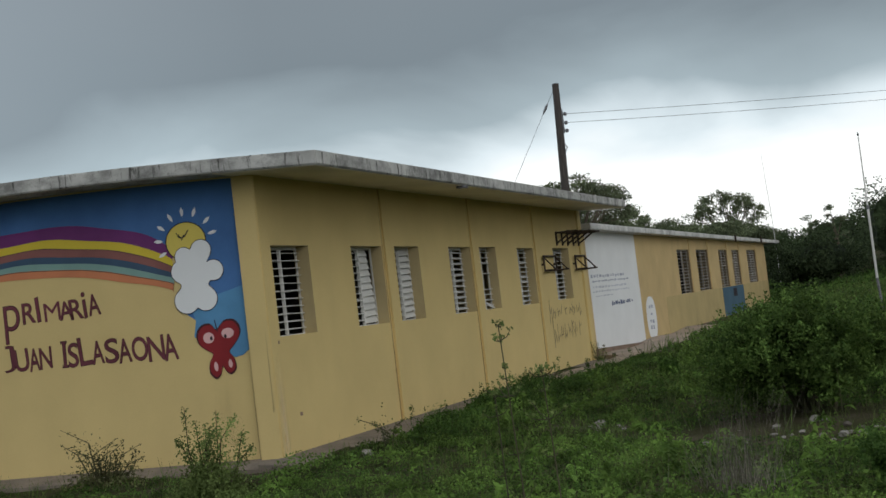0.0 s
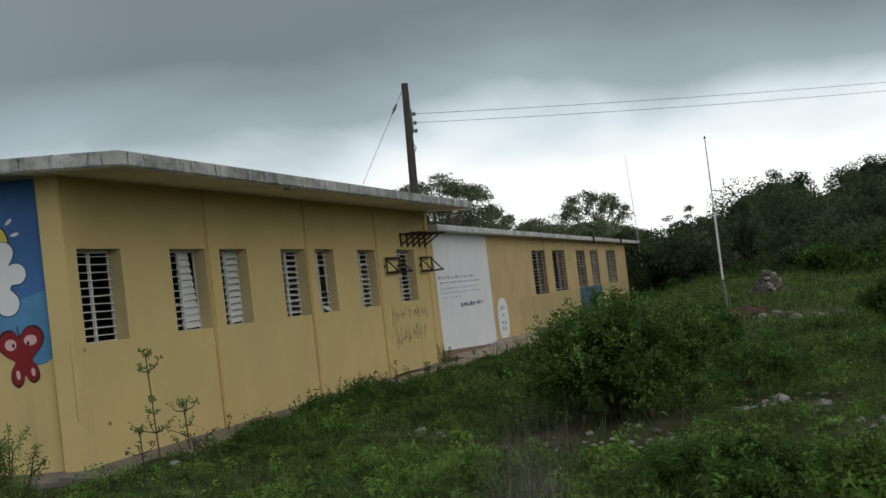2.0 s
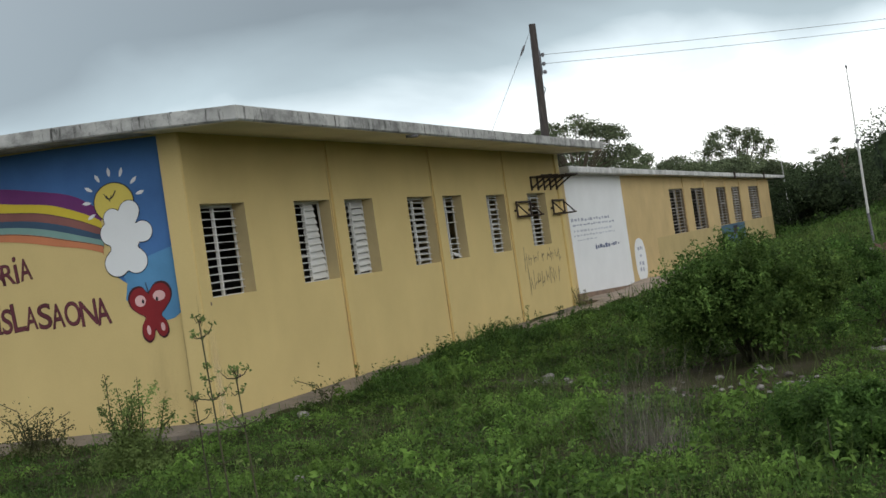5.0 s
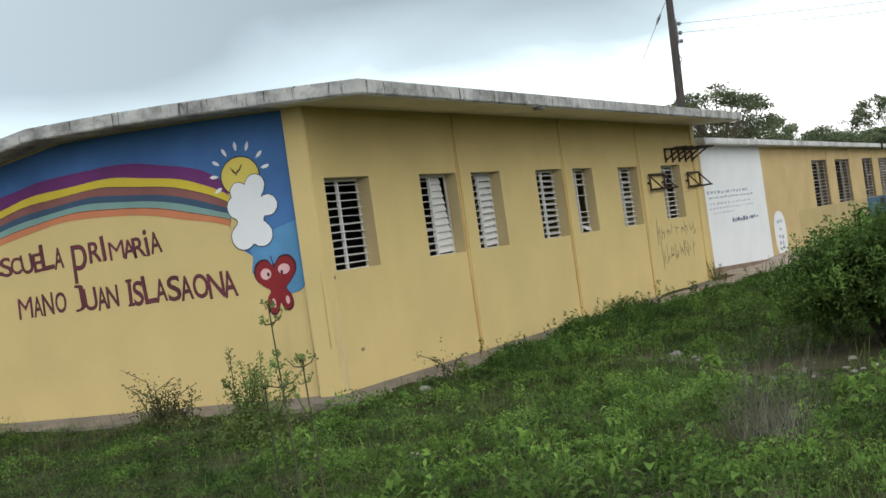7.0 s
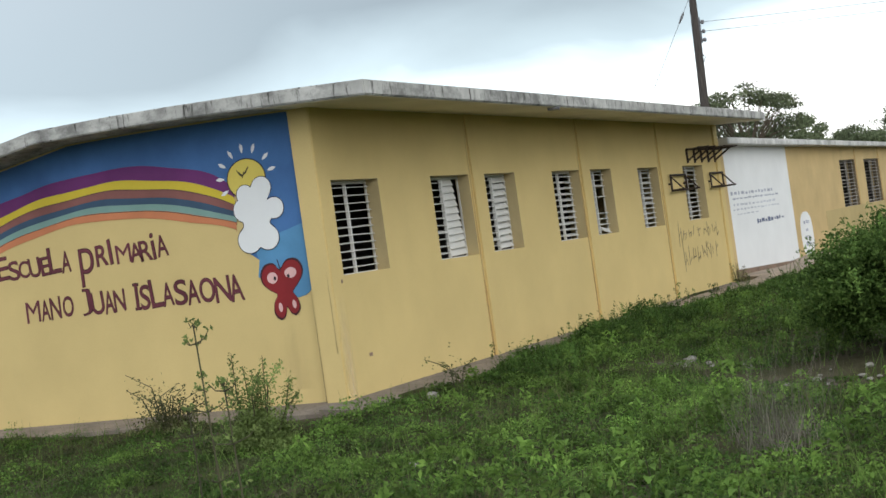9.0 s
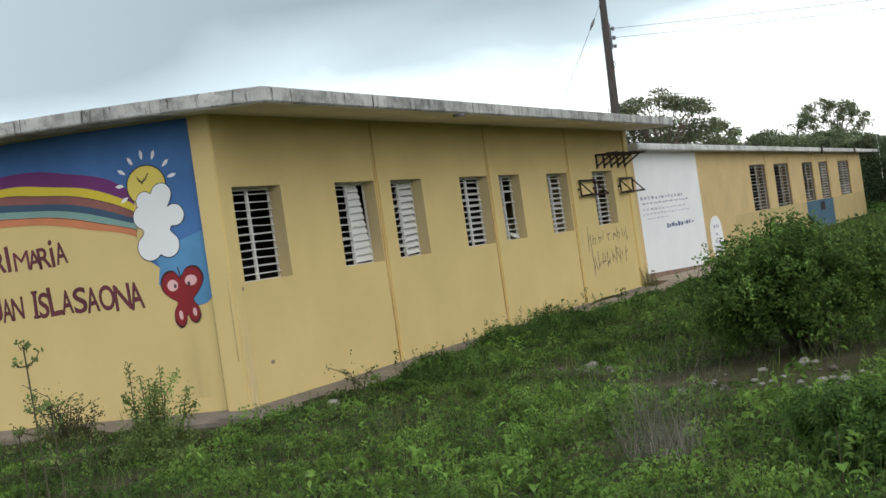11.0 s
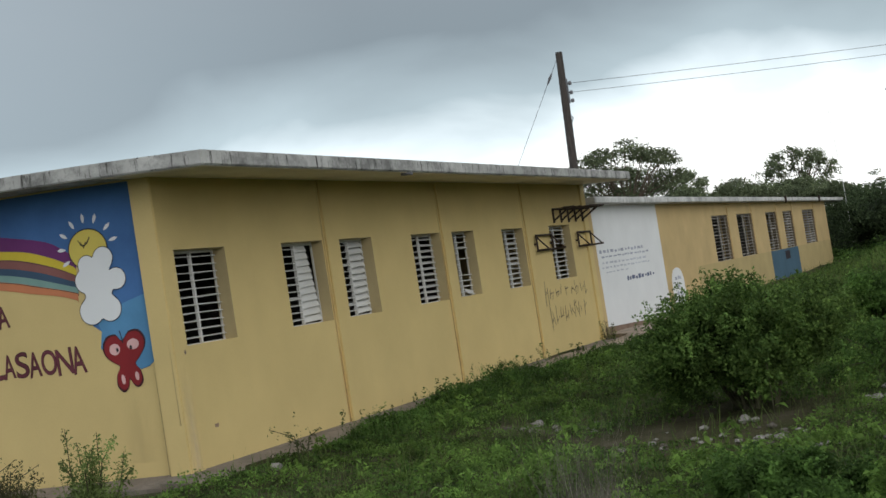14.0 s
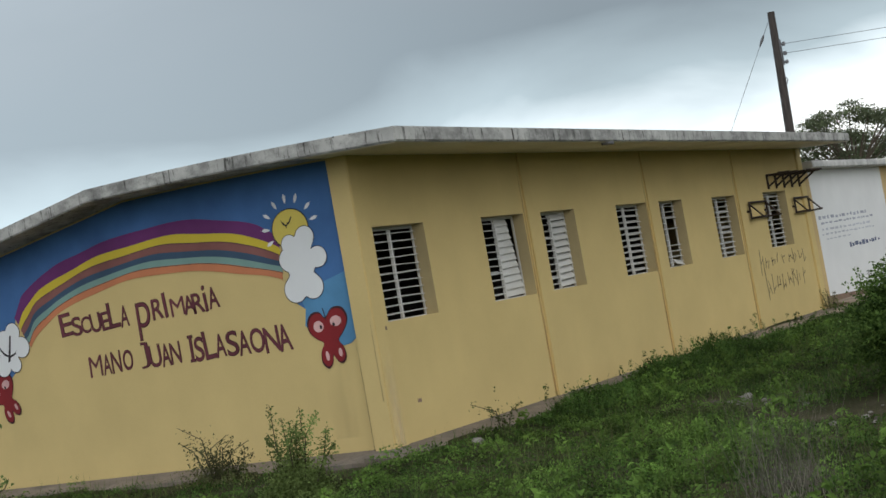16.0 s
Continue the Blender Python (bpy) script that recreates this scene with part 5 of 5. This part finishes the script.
def tone(x, y):
    return 0.5 + 0.28 * np.sin(1.7 * x + 0.6 * y + 1) * np.sin(1.3 * y - 0.8 * x) + 0.22 * np.sin(3.9 * x - 2.1 * y) * np.sin(3.1 * y + 0.7)


def bare(x, y):
    """Worn stony patches in front of the large bush and round the dead grass."""
    spots = ((7.1, -3.5, 0.5, 0.6, 0.8), (5.5, 1.5, 0.75, 0.6, 1.0), (5.5, -3.4, 0.45, 0.5, 0.6), (4.2, 1.0, 0.8, 0.6, 0.8), (6.0, -0.1, 1.2, 0.5, 0.85), (7.3, 1.4, 1.1, 0.6, 0.85), (3.0, 2.1, 0.5, 0.6, 0.6), (5.2, 0.8, 1.0, 0.5, 0.5), (7.0, 16.8, 1.8, 2.2, 0.8))
    return sum(k * np.exp(-(((x - a) / p) ** 2 + ((y - b) / q) ** 2)) for a, b, p, q, k in spots)


def lush(x, y):
    """Where the bright growth is thick: thin and dull before the mural, strong in the open field."""
    return np.clip(0.25 + 0.75 * smooth((x - 0.2 + 0.35 * (y + 2)) / 2.2), 0, 1) * (0.65 + 0.35 * np.sin(0.9 * x + 0.35 * y) * np.sin(0.6 * y - 1))


def clumps(g, n, area, radius, tall, leaf, leaves, thick=0.0):
    """Tufts of weeds: leaves piled thick at the foot and spreading outward."""
    x, y = g.uniform(area[0], area[1], n), g.uniform(area[2], area[3], n)
    k = free(x - 0.1, y) & (g.uniform(size=n) < (0.35 + 0.65 * tone(x, y) - 1.05 * bare(x, y)) * (1 - thick + thick * lush(x, y)))
    x, y = x[k], y[k]
    m = len(x)
    rad = radius * g.uniform(0.45, 1.4, m)
    hgt = tall * g.uniform(0.3, 1.0, m) * (0.45 + 0.9 * tone(x + 3, y))
    big = g.uniform(size=m) < 0.06
    hgt[big] *= 1.7
    per = np.maximum(10, leaves * (rad / radius)).astype(int)
    idx = np.repeat(np.arange(m), per)
    q, a = np.sqrt(g.uniform(0, 1, len(idx))), g.uniform(0, math.tau, len(idx))
    px = x[idx] + rad[idx] * q * np.cos(a)
    py = y[idx] + rad[idx] * q * np.sin(a)
    pz = ground_z(px, py) + hgt[idx] * (1 - q * q) * g.uniform(0.25, 1.05, len(idx)) + 0.01
    ok = free(px, py)
    size = leaf * np.repeat(g.uniform(0.6, 1.5, m), per)
    return np.stack([px, py, pz], 1)[ok], size[ok]


def cover(name, label, mat, sets, seed, extra=(), slim=0.6):
    g = np.random.default_rng(seed)
    got = [clumps(g, *s) for s in sets] + list(extra)
    c, s = np.concatenate([q[0] for q in got]), np.concatenate([q[1] for q in got])
    me = leaf_mesh(name, c, s * g.uniform(0.6, 1.4, len(c)), s * slim * g.uniform(0.6, 1.2, len(c)), mat, up=0.5)
    return tagged(new(name, me), label, "weeds", kind="stuff")


def wall_growth(g, n, y0, y1, scale):
    """Taller growth in uneven heaps along the foot of the long wall."""
    y = g.uniform(y0, y1, n)
    lump = (0.5 + 0.5 * np.sin(2.1 * y) * np.sin(0.83 * y + 2)) ** 1.3
    fade = np.clip((y - 1.2) / 2.0, 0.1, 1) * np.where(y > 8.8, 0.30, 1.0)
    x = np.where(y > 8.2, 1.0, 0.72) + np.abs(g.normal(size=n)) * 0.42
    hgt = (0.09 + 0.28 * lump) * fade * scale
    z = ground_z(x, y) + g.uniform(0, 1, n) ** 1.3 * hgt * np.exp(-((x - 0.95) / 0.6) ** 2) + 0.02
    return np.stack([x, y, z], 1), 0.045 * g.uniform(0.6, 1.4, n)


def sprigs(g, n):
    """Seedlings that stand up out of the growth by the wall."""
    out = []
    for k in range(n):
        y = g.uniform(1.3, 8.8) if k % 4 else g.uniform(8.8, 13.9)
        x = 0.78 + abs(g.normal()) * 0.35
        h = g.uniform(0.18, 0.5) * (1.0 if y < 8.8 else 0.6)
        dx, dy = g.normal() * 0.12, g.normal() * 0.12
        f = g.uniform(0.2, 1.0, 34)
        z = float(ground_z(x, y))
        out.append(np.stack([x + dx * f + g.normal(size=34) * 0.014, y + dy * f + g.normal(size=34) * 0.014, z + h * f], 1))
    c = np.concatenate(out)
    return c, np.full(len(c), 0.036)


NEAR, MID, FAR = (-7, 10.2, -8.2, 4), (0.6, 11.3, 4, 14), (0.6, 16, 14, 49)
gg = np.random.default_rng(31)
cover("bright_weeds", "bright green broad-leaved weeds in low tufts", M_weed,
      [(1900, NEAR, 0.26, 0.24, 0.029, 260, 1.0), (700, MID, 0.34, 0.22, 0.055, 80), (500, FAR, 0.5, 0.28, 0.09, 55)], 3)
cover("dark_weeds", "dark green leafy weeds growing between the tufts", M_bush,
      [(3400, NEAR, 0.34, 0.11, 0.030, 130, 0.35), (1200, MID, 0.38, 0.16, 0.042, 80), (1300, FAR, 0.7, 0.25, 0.09, 65), (1100, (-3, 19, 36, 62), 0.9, 0.55, 0.13, 60)], 4, [wall_growth(gg, 15000, 1.3, 14.4, 1.0), sprigs(gg, 60)])
cover("dull_weeds", "dull grey-green creeping weeds over bare soil", M_dusk,
      [(1900, NEAR, 0.32, 0.13, 0.028, 90), (500, MID, 0.34, 0.16, 0.036, 60), (350, FAR, 0.6, 0.24, 0.08, 45)], 5, [wall_growth(gg, 2500, 0.3, 14.4, 0.6)])


def rosettes(g, n, area, size):
    """Separate broad-leaved plants: a few tiers of long leaves that arch out of one foot."""
    x, y = g.uniform(area[0], area[1], n), g.uniform(area[2], area[3], n)
    k = free(x - 0.15, y) & (g.uniform(size=n) < (0.25 + 0.75 * tone(x - 2, y + 1)) * lush(x, y) - 1.1 * bare(x, y))
    cs, sz = [], []
    for px, py in zip(x[k], y[k]):
        s = size * g.uniform(0.6, 1.5)
        h = g.uniform(0.10, 0.30)
        m = int(g.integers(14, 30))
        a, f = g.uniform(0, math.tau, m), g.uniform(0.2, 1.0, m)
        reach = s * (1.25 - 0.8 * f)
        cs.append(np.stack([px + reach * np.cos(a), py + reach * np.sin(a), ground_z(px, py) + h * f + 0.02], 1))
        sz.append(np.full(m, s))
    return np.concatenate(cs), np.concatenate(sz)


cover("broad_weeds", "fresh green broad-leaved plants standing in the weeds", M_weed, [], 8,
      [rosettes(gg, 900, (0.8, 9.8, -5.6, 1.6), 0.066), rosettes(gg, 420, (1.0, 10.3, 1.6, 7.4), 0.062), rosettes(gg, 200, (-6, 0.8, -6.8, -2.5), 0.045)], slim=0.42)


def grass():
    g = np.random.default_rng(6)

    def keep(x, y):
        return free(x, y) & (g.uniform(size=len(x)) < (0.2 + 0.8 * tone(x + 1.7, y)) * (0.55 + 0.45 * smooth((x - 0.5) / 2.5)) - 0.6 * bare(x, y))
    def bank(n):
        y = g.uniform(1.4, 13.9, n)
        lump = (0.5 + 0.5 * np.sin(2.1 * y) * np.sin(0.83 * y + 2)) ** 1.3
        x = np.where(y > 8.2, 1.0, 0.74) + np.abs(g.normal(size=n)) * 0.28
        hgt = g.uniform(0.3, 1.15, n) * (0.12 + 0.26 * lump) * np.clip((y - 1.0) / 2.0, 0.25, 1) * np.where(y > 8.8, 0.5, 1.0)
        return np.stack([x, y, ground_z(x, y) - 0.01], 1), hgt
    banked, bank_h = bank(9000)
    tall = new("wall_grass", blade_mesh("wall_grass", banked, bank_h, 0.010, M_bush, lean=0.45))
    tagged(tall, "dark rank grass crowding along the wall's foot", "grass", kind="stuff")
    roots = [scatter(75000, -7, 10.2, -8.2, 13.3, g, keep), scatter(30000, 0.6, 15, 13.3, 49, g, keep)]
    hs = [0.05 + 0.22 * g.uniform(0, 1, len(roots[0])) ** 1.6, g.uniform(0.10, 0.38, len(roots[1]))]
    ws = [np.full(len(roots[0]), 0.008), np.full(len(roots[1]), 0.022)]
    ob = new("grass", blade_mesh("grass", np.concatenate(roots), np.concatenate(hs), np.concatenate(ws), M_grass))
    tagged(ob, "thin green and yellowing grass blades among weeds", "grass", kind="stuff")


grass()


def dry_clump(cx, cy, n, h, seed):
    g = np.random.default_rng(seed)
    p = np.stack([cx + g.normal(size=n) * 0.16, cy + g.normal(size=n) * 0.2, np.zeros(n)], 1)
    p[:, 2] = ground_z(p[:, 0], p[:, 1])
    z0 = float(ground_z(cx, cy))
    ob = new("dry_clump", blade_mesh("dry_clump", p - np.array([cx, cy, z0]), g.uniform(0.2, 1, n) ** 1.4 * h, 0.0034, M_dry, lean=0.27))
    ob.location = (cx, cy, z0)
    tagged(ob, "dry grey-brown clump of dead grass stalks", "grass clump", "dry clumps")


dry_clump(5.56, -3.45, 300, 0.80, 1)
dry_clump(5.3, -2.9, 160, 0.4, 2)


# ---- stones and rubble ----
def rock(name, x, y, s, mat, label, seed, parent=None, dz=0.0, squash=0.6):
    g = random.Random(seed)
    bm = bmesh.new()
    bmesh.ops.create_icosphere(bm, subdivisions=2, radius=1.0)
    for v in bm.verts:
        k = 1 + 0.45 * noise.noise(v.co * 1.6 + Vector((seed * 3.1, 0, 0)))
        v.co = Vector((v.co.x * s * k, v.co.y * s * k * 0.8, v.co.z * s * k * squash))
    bmesh.ops.rotate(bm, verts=bm.verts, cent=(0, 0, 0), matrix=Matrix.Rotation(g.uniform(0, 6.28), 3, "Z"))
    ob = part(name, bm, mat, parent)
    ob.location = (x, y, float(ground_z(x, y)) + s * squash * (0.35 if parent is not None else 0.6) + dz)
    if parent is not None:
        ob.matrix_parent_inverse = Matrix.Translation(parent.location).inverted()
    else:
        tagged(ob, label, "stone", "scattered stones")
    return ob


STONES = [(3.04, 2.25, 0.12), (3.12, 1.85, 0.07), (4.85, 0.43, 0.08), (5.08, -0.42, 0.06), (5.25, 0.85, 0.07), (5.64, 0.90, 0.11), (5.80, -0.15, 0.07), (6.0, -0.25, 0.09), (6.2, -0.30, 0.08), (5.70, -0.85, 0.06), (6.35, -1.15, 0.05),
          (3.47, -0.17, 0.06), (7.16, 1.68, 0.17), (7.0, 1.76, 0.09), (6.79, 1.53, 0.09), (7.6, 1.0, 0.12), (8.1, -0.25, 0.07), (7.9, -0.15, 0.07), (8.16, -1.36, 0.08), (6.65, -0.97, 0.08), (8.31, -1.45, 0.06), (7.6, -0.94, 0.05), (7.8, -0.83, 0.05),
          (4.03, 0.03, 0.06), (2.61, -3.24, 0.08), (0.97, 0.05, 0.11), (3.88, 1.68, 0.06), (6.7, 1.6, 0.08)]
for i, (x, y, s) in enumerate(STONES):
    rock("stone", x, y, s * 0.7, M_stone, "pale grey limestone lying among the weeds", i + 1)
g = random.Random(77)
HEAPS = [(5.0, 0.3), (6.0, -0.2), (7.15, 1.6), (5.8, -0.5), (7.7, 0.9), (3.2, 2.0), (8.0, -0.4), (6.7, -0.9)]
for i in range(88):
    hx, hy = HEAPS[i % len(HEAPS)]
    x, y = hx + g.gauss(0, 0.35), hy + g.gauss(0, 0.28)
    rock("stone", x, y, g.uniform(0.015, 0.05), M_stone if i % 3 else M_brown_stone, "small pale stone lying among the weeds", 300 + i, dz=0.012, squash=g.uniform(0.22, 0.6))
heap = tagged(empty("rubble_heap", (6.49, 26.09, float(ground_z(6.49, 26.09)))), "heap of brown and pale coral stones in grass", "rubble heap")
for i in range(90):
    a = i * 2.4
    q = 0.50 * math.sqrt(i / 90)
    size = 0.075 + 0.055 * ((i * 37) % 11) / 10
    rock("rubble_stone", 6.49 + q * math.cos(a), 26.09 + q * math.sin(a) * 0.7, size, M_stone if i % 7 == 1 else M_brown_stone, "", 60 + i, heap, dz=0.62 * (1 - q / 0.50) ** 0.9 + 0.08 * ((i * 13) % 7) / 6 - 0.03, squash=0.6 + 0.08 * (i % 5))
debris = tagged(empty("debris_pile", (6.21, 18.1, float(ground_z(6.21, 18.1)))), "broken pale stones with a faded red sheet", "debris")
bm = bmesh.new()
for i in range(7):
    for j in range(4):
        bm.verts.new((5.76 + i * 0.14, 17.85 + j * 0.21, float(ground_z(6.1, 18.1)) + 0.10 + 0.06 * math.sin(i * 1.7 + j) + 0.05 * j))
bm.verts.ensure_lookup_table()
for i in range(6):
    for j in range(3):
        bm.faces.new([bm.verts[q] for q in (i * 4 + j, i * 4 + j + 1, i * 4 + j + 5, i * 4 + j + 4)])
bmesh.ops.solidify(bm, geom=bm.faces[:], thickness=0.02)
under(debris, "red_sheet", bm, M_red, "crumpled faded red sheet")
for i in range(34):
    g = random.Random(200 + i)
    dx = g.uniform(0, 2.8)
    rock("debris_stone", 5.7 + dx, 18.6 - 1.35 * dx + g.uniform(-0.75, 0.75), g.uniform(0.05, 0.15), M_stone if i % 3 == 0 else M_brown_stone, "", 100 + i, debris, dz=0.05)
